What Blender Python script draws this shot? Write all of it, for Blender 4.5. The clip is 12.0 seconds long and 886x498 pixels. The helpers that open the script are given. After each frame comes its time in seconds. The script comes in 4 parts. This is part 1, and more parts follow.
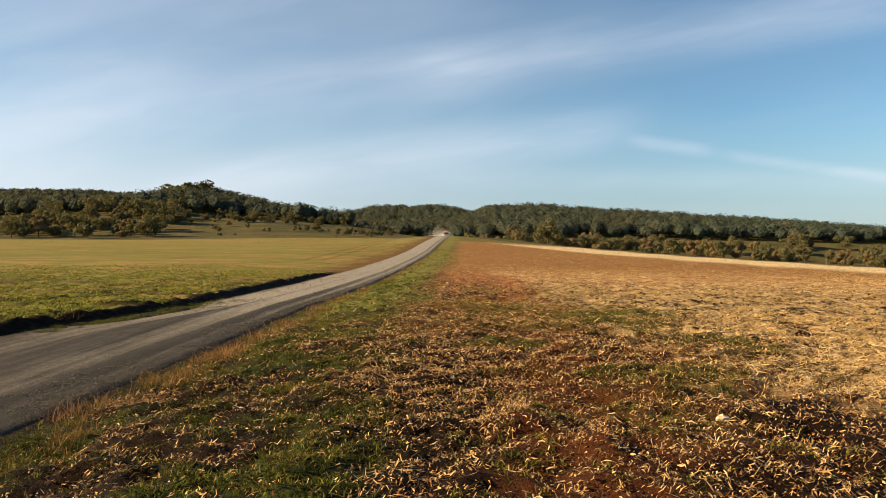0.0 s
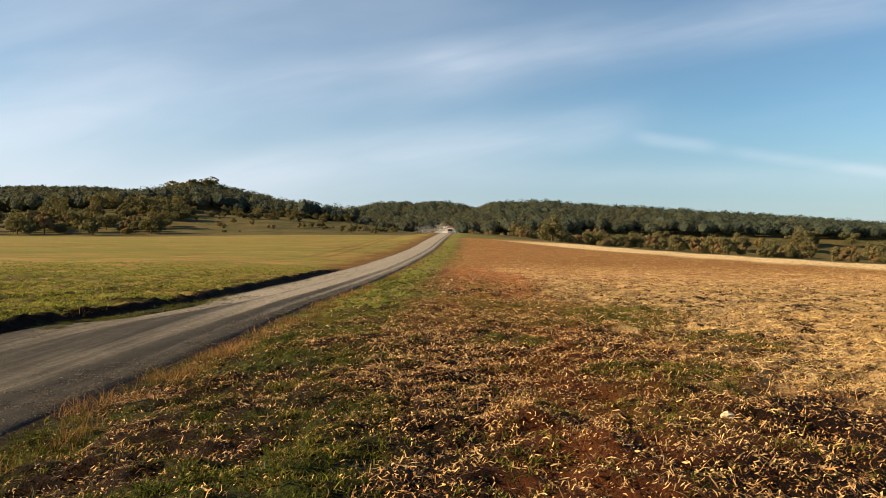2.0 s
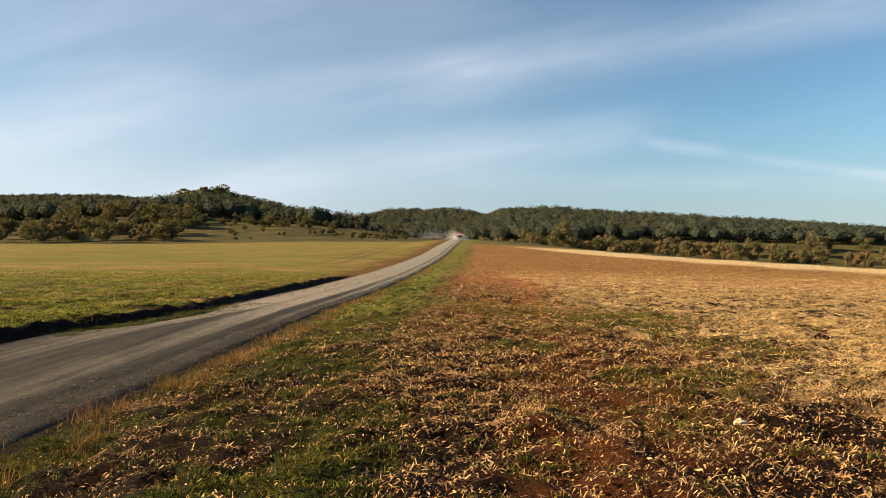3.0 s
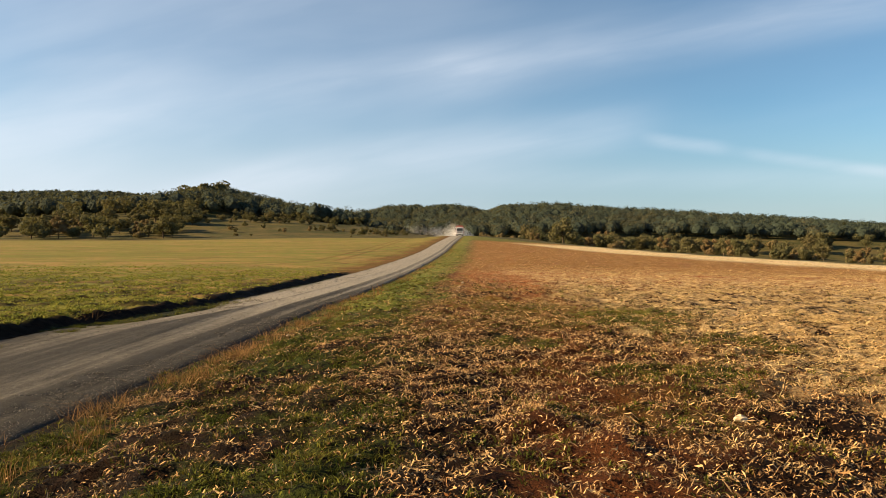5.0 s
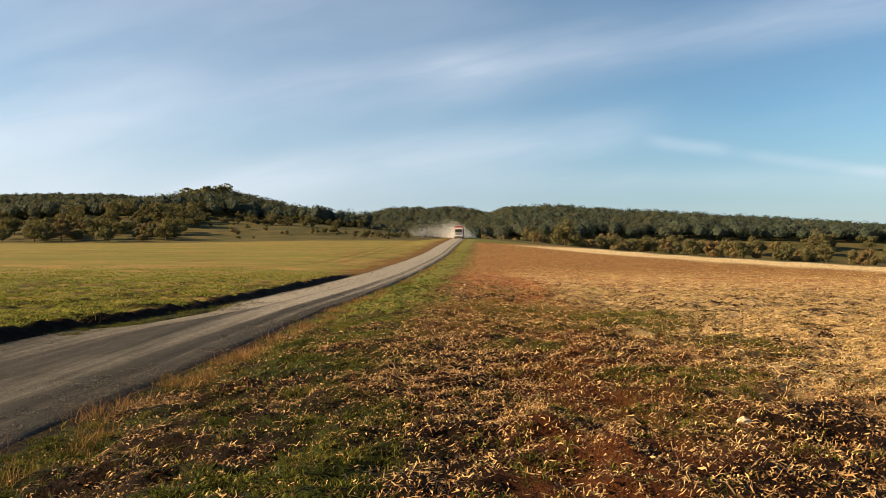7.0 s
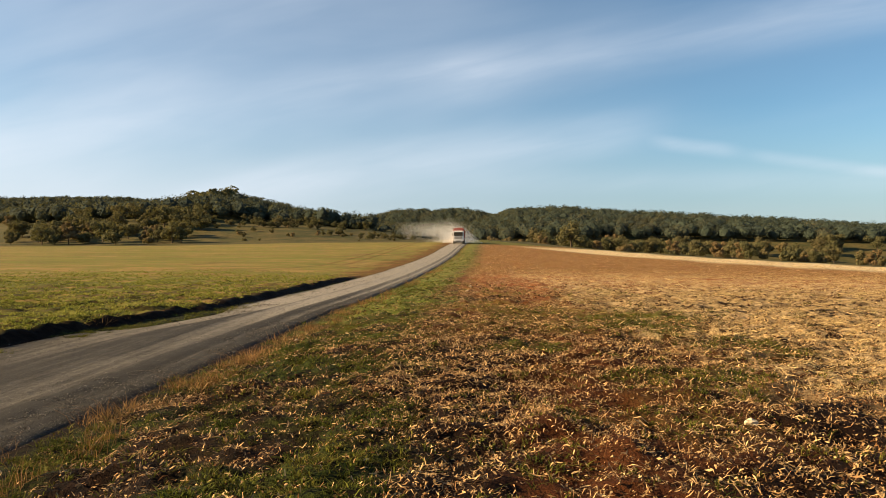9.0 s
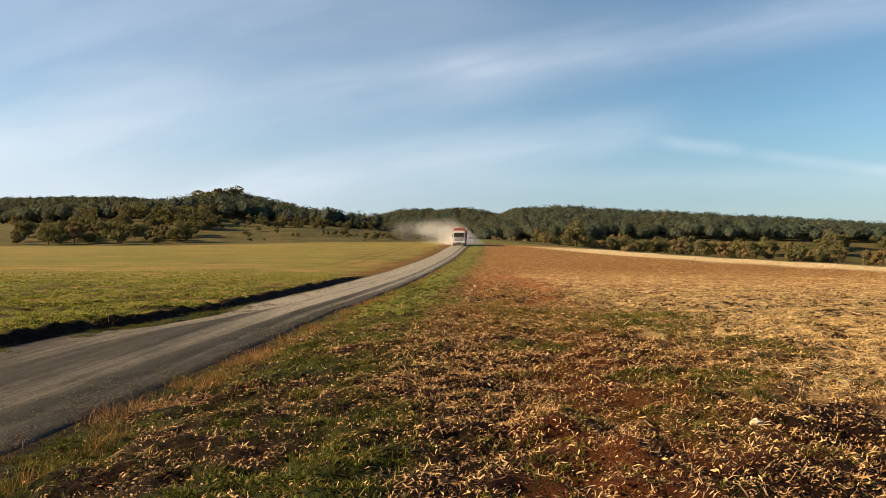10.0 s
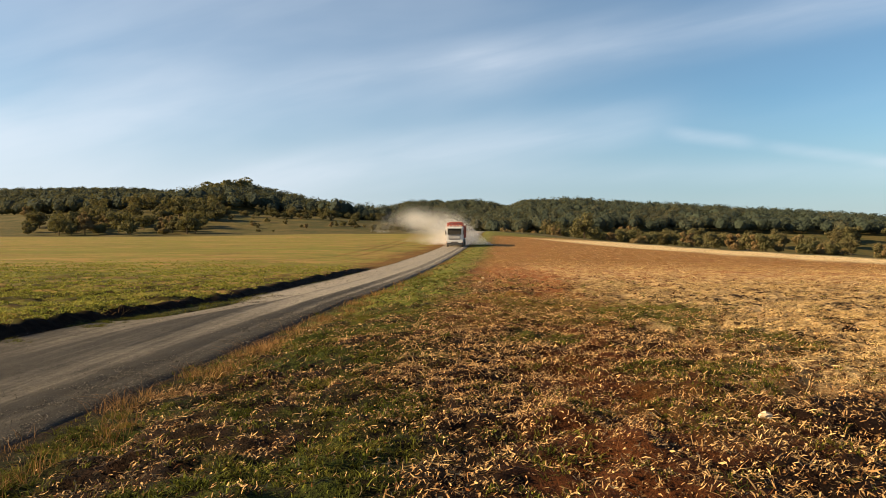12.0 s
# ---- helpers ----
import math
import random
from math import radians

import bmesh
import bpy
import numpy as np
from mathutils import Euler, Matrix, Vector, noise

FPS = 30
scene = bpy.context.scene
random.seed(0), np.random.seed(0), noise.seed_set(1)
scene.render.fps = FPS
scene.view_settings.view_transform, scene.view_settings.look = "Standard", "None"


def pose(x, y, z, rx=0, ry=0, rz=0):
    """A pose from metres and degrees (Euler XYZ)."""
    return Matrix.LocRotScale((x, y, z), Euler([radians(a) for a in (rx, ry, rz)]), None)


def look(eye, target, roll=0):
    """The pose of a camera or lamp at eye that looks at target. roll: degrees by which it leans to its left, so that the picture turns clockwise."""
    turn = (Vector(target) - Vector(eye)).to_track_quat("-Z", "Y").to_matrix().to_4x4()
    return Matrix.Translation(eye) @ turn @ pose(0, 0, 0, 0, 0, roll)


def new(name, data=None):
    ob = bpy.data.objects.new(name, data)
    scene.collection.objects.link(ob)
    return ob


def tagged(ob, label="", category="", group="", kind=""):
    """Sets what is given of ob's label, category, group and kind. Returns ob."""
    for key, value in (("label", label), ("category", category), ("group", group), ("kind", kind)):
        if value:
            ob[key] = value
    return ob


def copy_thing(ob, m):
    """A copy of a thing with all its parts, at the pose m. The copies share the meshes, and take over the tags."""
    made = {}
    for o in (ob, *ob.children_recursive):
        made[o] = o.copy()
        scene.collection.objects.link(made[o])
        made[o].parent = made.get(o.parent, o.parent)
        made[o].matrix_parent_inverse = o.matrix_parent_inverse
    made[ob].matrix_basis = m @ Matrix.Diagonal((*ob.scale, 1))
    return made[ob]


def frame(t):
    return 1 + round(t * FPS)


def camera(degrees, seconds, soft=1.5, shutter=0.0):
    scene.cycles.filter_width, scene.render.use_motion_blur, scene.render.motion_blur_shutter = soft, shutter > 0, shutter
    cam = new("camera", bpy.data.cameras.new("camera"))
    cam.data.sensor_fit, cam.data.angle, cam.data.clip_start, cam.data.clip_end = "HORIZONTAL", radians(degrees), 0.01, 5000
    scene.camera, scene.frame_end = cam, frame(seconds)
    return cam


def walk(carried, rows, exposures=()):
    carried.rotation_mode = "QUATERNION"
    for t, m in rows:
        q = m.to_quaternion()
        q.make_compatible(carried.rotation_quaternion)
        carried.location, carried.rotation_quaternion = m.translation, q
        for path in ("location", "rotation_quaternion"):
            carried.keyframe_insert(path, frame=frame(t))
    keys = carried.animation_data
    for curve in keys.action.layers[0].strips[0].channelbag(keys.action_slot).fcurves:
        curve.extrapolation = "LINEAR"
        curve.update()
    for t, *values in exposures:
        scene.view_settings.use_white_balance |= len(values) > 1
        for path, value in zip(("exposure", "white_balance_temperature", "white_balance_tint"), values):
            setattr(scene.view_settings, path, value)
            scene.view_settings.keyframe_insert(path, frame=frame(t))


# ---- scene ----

# ---------------------------------------------------------------- camera
EYE = 1.65
cam = camera(65.4, 12.0, soft=0.65)
ROWS = [
    (0.0, 88.962, -0.253, -1.469), (0.5, 89.073, -0.373, -1.596), (1.0, 88.940, -0.179, -1.373),
    (1.5, 88.801, -0.146, -1.236), (2.0, 88.697, -0.235, -1.112), (2.5, 88.866, 0.003, -0.759),
    (3.0, 89.230, -0.039, -0.280), (5.0, 88.935, -0.049, -0.243), (5.5, 89.062, 0.000, 0.000),
    (6.0, 89.143, -0.213, -0.259), (6.5, 88.775, -0.006, 0.128), (7.0, 89.118, 0.050, -0.055),
    (9.0, 89.263, 0.228, 0.406), (9.5, 89.157, 0.330, 0.661), (10.0, 89.241, 0.242, 0.793),
    (10.5, 89.212, 0.216, 0.954), (11.0, 89.115, 0.183, 1.152), (11.5, 89.012, 0.281, 1.495),
    (12.0, 88.559, 0.097, 1.480),
]
walk(cam, [(t, pose(0, 0, EYE, rx, ry, rz)) for t, rx, ry, rz in ROWS])

# ---------------------------------------------------------------- world and sun
SUN_EL, SUN_AZ = 22.0, 264.0      # azimuth clockwise from +y: low, to the left
scene.view_settings.exposure = 1.46


class Nodes:
    """Short hand for building node trees."""

    def __init__(self, tree):
        self.t = tree
        tree.nodes.clear()

    def add(self, kind, **values):
        n = self.t.nodes.new(kind)
        for key, value in values.items():
            setattr(n, key, value)
        return n

    def put(self, socket, value):
        if hasattr(value, "is_output"):
            self.t.links.new(value, socket)
        elif isinstance(value, tuple) and len(value) == 3 and socket.type == "RGBA":
            socket.default_value = (*value, 1)
        else:
            socket.default_value = value

    def math(self, op, a, b=0.0, c=0.0, clamp=False):
        n = self.add("ShaderNodeMath", operation=op, use_clamp=clamp)
        for s, v in zip(n.inputs, (a, b, c)):
            self.put(s, v)
        return n.outputs[0]

    def vmath(self, op, a, b=(0, 0, 0)):
        n = self.add("ShaderNodeVectorMath", operation=op)
        self.put(n.inputs[0], a)
        self.put(n.inputs[1], b)
        return n.outputs[0]

    def mix(self, f, a, b, blend="MIX"):
        n = self.add("ShaderNodeMix", data_type="RGBA", blend_type=blend)
        self.put(n.inputs[0], f)
        self.put(n.inputs[6], a)
        self.put(n.inputs[7], b)
        return n.outputs[2]

    def noise(self, vec, scale, detail=4.0, rough=0.55, distort=0.0):
        n = self.add("ShaderNodeTexNoise")
        if vec is not None:
            self.put(n.inputs["Vector"], vec)
        n.inputs["Scale"].default_value, n.inputs["Detail"].default_value = scale, detail
        n.inputs["Roughness"].default_value, n.inputs["Distortion"].default_value = rough, distort
        return n.outputs["Fac"]

    def ramp(self, f, lo, hi, a=0.0, b=1.0):
        n = self.add("ShaderNodeMapRange", interpolation_type="SMOOTHSTEP")
        for s, v in zip(n.inputs, (f, lo, hi, a, b)):
            self.put(s, v)
        return n.outputs[0]

    def attr(self, name):
        return self.add("ShaderNodeAttribute", attribute_name=name).outputs["Fac"]

    def pos(self):
        return self.add("ShaderNodeNewGeometry").outputs["Position"]

    def scaled(self, vec, s):
        return self.vmath("MULTIPLY", vec, s)


def make_world():
    w = bpy.data.worlds.new("sky")
    w.use_nodes = True
    scene.world = w
    n = Nodes(w.node_tree)
    sky = n.add("ShaderNodeTexSky", sky_type="NISHITA", sun_disc=False)
    sky.sun_elevation, sky.sun_rotation = radians(SUN_EL), radians(SUN_AZ)
    sky.air_density, sky.dust_density, sky.ozone_density, sky.altitude = 1.0, 0.1, 2.6, 300
    way = n.add("ShaderNodeTexCoord").outputs["Generated"]
    sep = n.add("ShaderNodeSeparateXYZ")
    n.put(sep.inputs[0], way)
    x, y, z = sep.outputs
    # high cirrus, drawn out along one direction
    flat = n.math("MAXIMUM", n.math("ABSOLUTE", y), 0.3)
    a = n.math("DIVIDE", x, flat)
    e = n.math("DIVIDE", z, flat)
    along = n.math("ADD", n.math("MULTIPLY", a, 0.98), n.math("MULTIPLY", e, 0.19))
    across = n.math("SUBTRACT", n.math("MULTIPLY", e, 0.98), n.math("MULTIPLY", a, 0.19))

    def fibres(sx, sy, scale, detail, lo, hi, distort=0.3):
        c = n.add("ShaderNodeCombineXYZ")
        n.put(c.inputs[0], n.math("MULTIPLY", along, sx))
        n.put(c.inputs[1], n.math("MULTIPLY", across, sy))
        return n.ramp(n.noise(c.outputs[0], scale, detail, 0.5, distort), lo, hi)

    def band(slope, e0, width, a0, a1, fade=0.15):
        off = n.math("ABSOLUTE", n.math("SUBTRACT", e, n.math("ADD", n.math("MULTIPLY", a, slope), e0)))
        body = n.ramp(off, 0.0, width, 1.0, 0.0)
        ends = n.math("MULTIPLY", n.ramp(a, a0 - fade, a0), n.ramp(a, a1, a1 + fade, 1.0, 0.0))
        return n.math("MULTIPLY", body, ends)

    fine = fibres(2.5, 16.0, 1.6, 6.0, 0.3, 0.75)
    streak = fibres(1.2, 6.5, 1.5, 5.0, 0.38, 0.7)
    veil = fibres(1.6, 3.5, 1.1, 3.0, 0.28, 0.75)
    side = n.ramp(a, -0.75, 0.5, 1.0, 0.0)
    low = n.ramp(e, 0.0, 0.22, 1.0, 0.0)
    soft = n.math("ADD", n.math("MULTIPLY", fine, 0.5), 0.5)
    amount = n.math("MULTIPLY", n.math("ADD", n.math("MULTIPLY", streak, 0.13), n.math("MULTIPLY", veil, 0.24)), n.math("ADD", n.math("MULTIPLY", side, 0.8), 0.3))
    for k, shape in ((0.30, band(0.175, 0.232, 0.065, 0.05, 0.7)), (0.32, band(0.14, 0.118, 0.055, -0.3, 0.2)), (0.22, band(0.12, 0.24, 0.06, -0.7, 0.0)),
                     (0.34, band(-0.12, 0.176, 0.016, 0.33, 0.39, 0.05)), (0.30, band(-0.13, 0.178, 0.014, 0.47, 0.7, 0.06)), (0.16, band(0.0, 0.085, 0.03, 0.1, 0.7))):
        amount = n.math("ADD", amount, n.math("MULTIPLY", n.math("MULTIPLY", shape, soft), k))
    amount = n.math("ADD", amount, n.math("MULTIPLY", n.math("MULTIPLY", side, low), 0.30))
    amount = n.math("ADD", amount, n.math("MULTIPLY", side, 0.245), clamp=True)
    # the veil thins out towards the zenith
    amount = n.math("MULTIPLY", amount, n.ramp(z, 0.36, 0.75, 1.0, 0.1))
    clear = n.mix(1.0, sky.outputs[0], (0.86, 1.07, 1.10), "MULTIPLY")
    clear = n.mix(n.ramp(e, 0.0, 0.2, 0.65, 0.0), clear, (3.35, 4.2, 5.3))
    col = n.mix(amount, clear, (7.6, 8.2, 9.1))
    bg = n.add("ShaderNodeBackground")
    n.put(bg.inputs[0], col)
    bg.inputs[1].default_value = 0.040
    n.put(n.add("ShaderNodeOutputWorld").inputs[0], bg.outputs[0])


make_world()
sun = new("sun", bpy.data.lights.new("sun", "SUN"))
sun.data.energy, sun.data.angle, sun.data.color = 4.5, radians(0.6), (1.0, 0.72, 0.38)
_a, _e = radians(SUN_AZ), radians(SUN_EL)
SUN_WAY = Vector((math.sin(_a) * math.cos(_e), math.cos(_a) * math.cos(_e), math.sin(_e)))
sun.matrix_world = look(SUN_WAY * 50, (0, 0, 0))

# ---------------------------------------------------------------- materials
def material(name, build, rough=0.9, spec=0.2):
    m = bpy.data.materials.new(name)
    m.use_nodes = True
    n = Nodes(m.node_tree)
    p = n.add("ShaderNodeBsdfPrincipled")
    p.inputs["Roughness"].default_value = rough
    p.inputs["Specular IOR Level"].default_value = spec
    n.put(n.add("ShaderNodeOutputMaterial").inputs[0], p.outputs[0])
    build(n, p)
    return m


def bump(n, p, height, strength, distance):
    b = n.add("ShaderNodeBump")
    b.inputs["Strength"].default_value, b.inputs["Distance"].default_value = strength, distance
    n.put(b.inputs["Height"], height)
    n.put(p.inputs["Normal"], b.outputs[0])


def mat_ground(n, p):
    pos = n.pos()
    grass, straw, red = n.attr("grass"), n.attr("straw"), n.attr("red")
    crop, meadow = n.attr("crop"), n.attr("meadow")
    fine, mid, big = n.noise(pos, 38, 4, 0.65), n.noise(pos, 6, 5, 0.6), n.noise(pos, 0.35, 4, 0.6)
    # near-black soil: shade of the gaps between litter put into the colour
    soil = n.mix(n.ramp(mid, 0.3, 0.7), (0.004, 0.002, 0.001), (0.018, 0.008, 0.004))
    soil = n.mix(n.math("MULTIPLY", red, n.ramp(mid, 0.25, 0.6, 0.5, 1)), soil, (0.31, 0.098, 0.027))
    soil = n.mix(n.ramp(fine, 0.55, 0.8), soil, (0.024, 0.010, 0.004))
    chaff = n.mix(n.ramp(fine, 0.35, 0.65), (0.33, 0.215, 0.10), (0.72, 0.54, 0.28))
    col = n.mix(n.math("MULTIPLY", straw, n.ramp(n.math("ADD", n.math("MULTIPLY", mid, 0.5), n.math("MULTIPLY", n.noise(pos, 1.6, 4, 0.6), 0.5)), 0.42, 0.6)), soil, chaff)
    # dark turf has the shade between blades in its colour; further off it turns paler
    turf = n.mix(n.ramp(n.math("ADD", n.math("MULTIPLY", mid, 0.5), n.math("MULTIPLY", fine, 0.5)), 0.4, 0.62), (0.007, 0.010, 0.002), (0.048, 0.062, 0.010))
    turf = n.mix(n.attr("far_turf"), turf, n.mix(n.ramp(n.noise(pos, 1.1, 5, 0.65), 0.35, 0.65), (0.105, 0.13, 0.023), (0.20, 0.205, 0.042)))
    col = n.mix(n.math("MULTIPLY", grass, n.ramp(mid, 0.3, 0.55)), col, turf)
    rows = n.noise(n.scaled(pos, (0.03, 0.28, 1.0)), 1.0, 5, 0.65)
    leaf = n.mix(n.ramp(rows, 0.4, 0.6), (0.165, 0.165, 0.030), (0.31, 0.20, 0.066))
    leaf = n.mix(n.ramp(big, 0.42, 0.62, 0, 0.8), leaf, (0.15, 0.168, 0.028))
    leaf = n.mix(n.ramp(n.noise(n.scaled(pos, (0.10, 0.8, 1.0)), 1.0, 6, 0.7), 0.46, 0.62, 0, 0.6), leaf, (0.13, 0.10, 0.028))
    leaf = n.mix(n.ramp(n.noise(n.scaled(pos, (0.07, 0.5, 1.0)), 1.0, 5, 0.7), 0.54, 0.66, 0, 0.7), leaf, (0.35, 0.22, 0.080))
    leaf = n.mix(n.ramp(n.noise(pos, 2.2, 5, 0.7), 0.48, 0.66, 0, 0.55), leaf, (0.15, 0.115, 0.024))
    leaf = n.mix(n.ramp(fine, 0.55, 0.75, 0, 0.6), leaf, (0.12, 0.085, 0.022))
    sep = n.add("ShaderNodeSeparateXYZ")
    n.put(sep.inputs[0], pos)
    drill = n.add("ShaderNodeCombineXYZ")
    n.put(drill.inputs[0], n.math("MULTIPLY", n.math("SUBTRACT", sep.outputs[0], n.math("MULTIPLY", sep.outputs[1], 0.24)), 0.9))
    n.put(drill.inputs[1], n.math("MULTIPLY", sep.outputs[1], 0.035))
    leaf = n.mix(n.ramp(n.noise(drill.outputs[0], 1.0, 3, 0.6), 0.54, 0.66, 0, 0.65), leaf, (0.14, 0.085, 0.032))
    col = n.mix(crop, col, leaf)
    sward = n.mix(n.ramp(n.noise(pos, 0.09, 5, 0.65), 0.35, 0.65), (0.055, 0.056, 0.018), (0.115, 0.088, 0.032))
    sward = n.mix(n.ramp(n.noise(pos, 0.6, 4, 0.6), 0.5, 0.75), sward, (0.045, 0.048, 0.014))
    col = n.mix(meadow, col, sward)
    pale = n.mix(n.ramp(mid, 0.35, 0.65), (0.52, 0.40, 0.21), (0.74, 0.60, 0.37))
    col = n.mix(n.math("MULTIPLY", n.attr("headland"), n.ramp(big, 0.2, 0.45, 0.7, 1.0)), col, pale)
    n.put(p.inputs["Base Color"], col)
    bump(n, p, n.math("ADD", n.math("MULTIPLY", mid, 0.6), n.math("MULTIPLY", fine, 0.4)), 1.0, 0.09)


def mat_road(n, p):
    pos = n.pos()
    fine, mid, big = n.noise(pos, 60, 3, 0.7), n.noise(pos, 9, 5, 0.65), n.noise(pos, 0.7, 4, 0.55)
    track = n.attr("track")
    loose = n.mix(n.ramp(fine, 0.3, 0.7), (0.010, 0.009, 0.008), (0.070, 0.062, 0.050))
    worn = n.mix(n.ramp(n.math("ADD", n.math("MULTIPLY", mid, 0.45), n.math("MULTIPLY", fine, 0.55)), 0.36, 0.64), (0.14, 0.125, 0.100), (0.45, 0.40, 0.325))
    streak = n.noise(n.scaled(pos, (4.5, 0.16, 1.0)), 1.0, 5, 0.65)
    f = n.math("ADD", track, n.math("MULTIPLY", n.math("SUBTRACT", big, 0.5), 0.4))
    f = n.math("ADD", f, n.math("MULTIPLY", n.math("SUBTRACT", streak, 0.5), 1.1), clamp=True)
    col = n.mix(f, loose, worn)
    col = n.mix(n.ramp(mid, 0.62, 0.8, 0, 0.5), col, (0.06, 0.05, 0.038))
    col = n.mix(n.math("MULTIPLY", n.attr("shoulder"), n.ramp(n.noise(pos, 2.5, 4, 0.6), 0.3, 0.6, 0.2, 0.7)), col, (0.030, 0.027, 0.022))
    n.put(p.inputs["Base Color"], col)
    bump(n, p, n.math("ADD", n.math("MULTIPLY", fine, 0.6), n.math("MULTIPLY", mid, 0.6)), 1.0, 0.045)


def mat_soil(n, p):
    pos = n.pos()
    col = n.mix(n.noise(pos, 8, 5, 0.65), (0.045, 0.026, 0.014), (0.16, 0.085, 0.042))
    n.put(p.inputs["Base Color"], col)
    bump(n, p, n.noise(pos, 14, 5, 0.7), 0.8, 0.05)


def leafy(dark, light, warm, through_light=0.25, spread_power=1.0, glow=0.5):
    """Leaves: colours by a tint carried on the mesh and by each leaf."""
    def build(n, p):
        tint = n.attr("tint")
        each = n.add("ShaderNodeNewGeometry").outputs["Random Per Island"]
        own = n.add("ShaderNodeObjectInfo").outputs["Random"]
        col = n.mix(n.math("POWER", each, spread_power), dark, light)
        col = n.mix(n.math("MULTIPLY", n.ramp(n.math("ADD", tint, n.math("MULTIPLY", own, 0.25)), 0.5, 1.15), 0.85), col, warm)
        n.put(p.inputs["Base Color"], col)
        out = [o for o in n.t.nodes if o.bl_idname == "ShaderNodeOutputMaterial"][0]
        tr = n.add("ShaderNodeBsdfTranslucent")
        n.put(tr.inputs[0], n.mix(glow, col, (0.30, 0.26, 0.05)))
        mixed = n.add("ShaderNodeMixShader")
        mixed.inputs[0].default_value = through_light
        n.put(mixed.inputs[1], p.outputs[0])
        n.put(mixed.inputs[2], tr.outputs[0])
        n.put(out.inputs[0], mixed.outputs[0])
    return build


def plain(col, var=0.25, scale=6.0):
    def build(n, p):
        v = n.noise(n.add("ShaderNodeTexCoord").outputs["Object"], scale, 4, 0.6)
        n.put(p.inputs["Base Color"], n.mix(n.ramp(v, 0.3, 0.7), tuple(c * (1 - var) for c in col), tuple(min(1, c * (1 + var)) for c in col)))
    return build


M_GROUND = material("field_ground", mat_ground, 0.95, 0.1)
M_ROAD = material("gravel", mat_road, 0.9, 0.2)
M_SOIL = material("dark_soil", mat_soil, 0.95, 0.1)
# leaf colours lifted and evened, the woods bluish: distance haze mixed into the colour
M_WOOD_LEAF = material("woodland_leaves", leafy((0.033, 0.046, 0.041), (0.063, 0.081, 0.058), (0.12, 0.10, 0.052)), 0.8, 0.1)
M_TREE_LEAF = material("autumn_leaves", leafy((0.064, 0.066, 0.031), (0.118, 0.110, 0.052), (0.185, 0.122, 0.060)), 0.8, 0.1)
M_BARK = material("bark", plain((0.10, 0.075, 0.05), 0.4), 0.95, 0.1)

# ---------------------------------------------------------------- shape of the land
def smooth(v, lo, hi):
    k = np.clip((np.asarray(v, float) - lo) / (hi - lo), 0, 1)
    return k * k * (3 - 2 * k)


def curve(v, xs, ys):
    """A smoothed polyline through a few stations."""
    v = np.asarray(v, float)
    h = 0.06 * np.abs(v) + 0.5
    return sum(np.interp(v + o * h, xs, ys) for o in (-1, -0.5, 0, 0.5, 1)) / 5


def hash2(i, j, seed):
    h = (i * 374761393 + j * 668265263 + seed * 974711) & 0xFFFFFFFF
    h = ((h ^ (h >> 13)) * 1274126177) & 0xFFFFFFFF
    return ((h ^ (h >> 16)) & 0xFFFF) / 65535.0


def vnoise(x, y, scale, seed=0):
    """Smooth value noise, 0 to 1."""
    x, y = np.asarray(x, float) * scale, np.asarray(y, float) * scale
    i, j = np.floor(x).astype(np.int64), np.floor(y).astype(np.int64)
    u, v = x - i, y - j
    u, v = u * u * (3 - 2 * u), v * v * (3 - 2 * v)
    a, b = hash2(i, j, seed), hash2(i + 1, j, seed)
    c, d = hash2(i, j + 1, seed), hash2(i + 1, j + 1, seed)
    return (a * (1 - u) + b * u) * (1 - v) + (c * (1 - u) + d * u) * v


def fbm(x, y, scale, seed=0, octaves=4):
    return sum(vnoise(x, y, scale * 2 ** o, seed + o) * 0.5 ** o for o in range(octaves)) / sum(0.5 ** o for o in range(octaves))


def bank_w(y):
    """From the road's right edge to the foot of the bank: wider near the standpoint."""
    return 3.75 + 1.2 * (1 - smooth(y, 14, 24))


def road_w(y):
    """The road's width: a strip of grass narrows it before the bank."""
    return bank_w(y) - 0.75 * smooth(y, 16.2, 18) * (1 - smooth(y, 20.5, 24))


def road_right(y):
    """x of the road's right edge."""
    y = np.asarray(y, float)
    return np.where(y < 222, -5.0 + 0.0585 * y, 7.99 + 0.035 * (y - 222))


def road_z(y):
    return curve(y, [-20, 0, 12, 22, 34, 53, 80, 105, 123, 141, 159, 195, 215, 235, 265, 300, 330, 420],
                 [-.40, -.45, -.52, -.58, -.80, -.97, -.85, -.55, -.03, .45, .80, 1.58, 1.85, 1.55, .55, .85, 1.1, -2])


def edge_out(x, y):
    """How far beyond the stubble field's outer edge."""
    return 0.952 * (x - 22.6) + 0.307 * (y - 160)


# ridges: station distance, then x and ground height along it
def ridge(x, y, y0, front, back, xs, zs):
    top = np.interp(x, xs, zs)
    return top * np.where(y < y0, smooth(y, y0 - front, y0), 1 - 0.5 * smooth(y, y0, y0 + back))


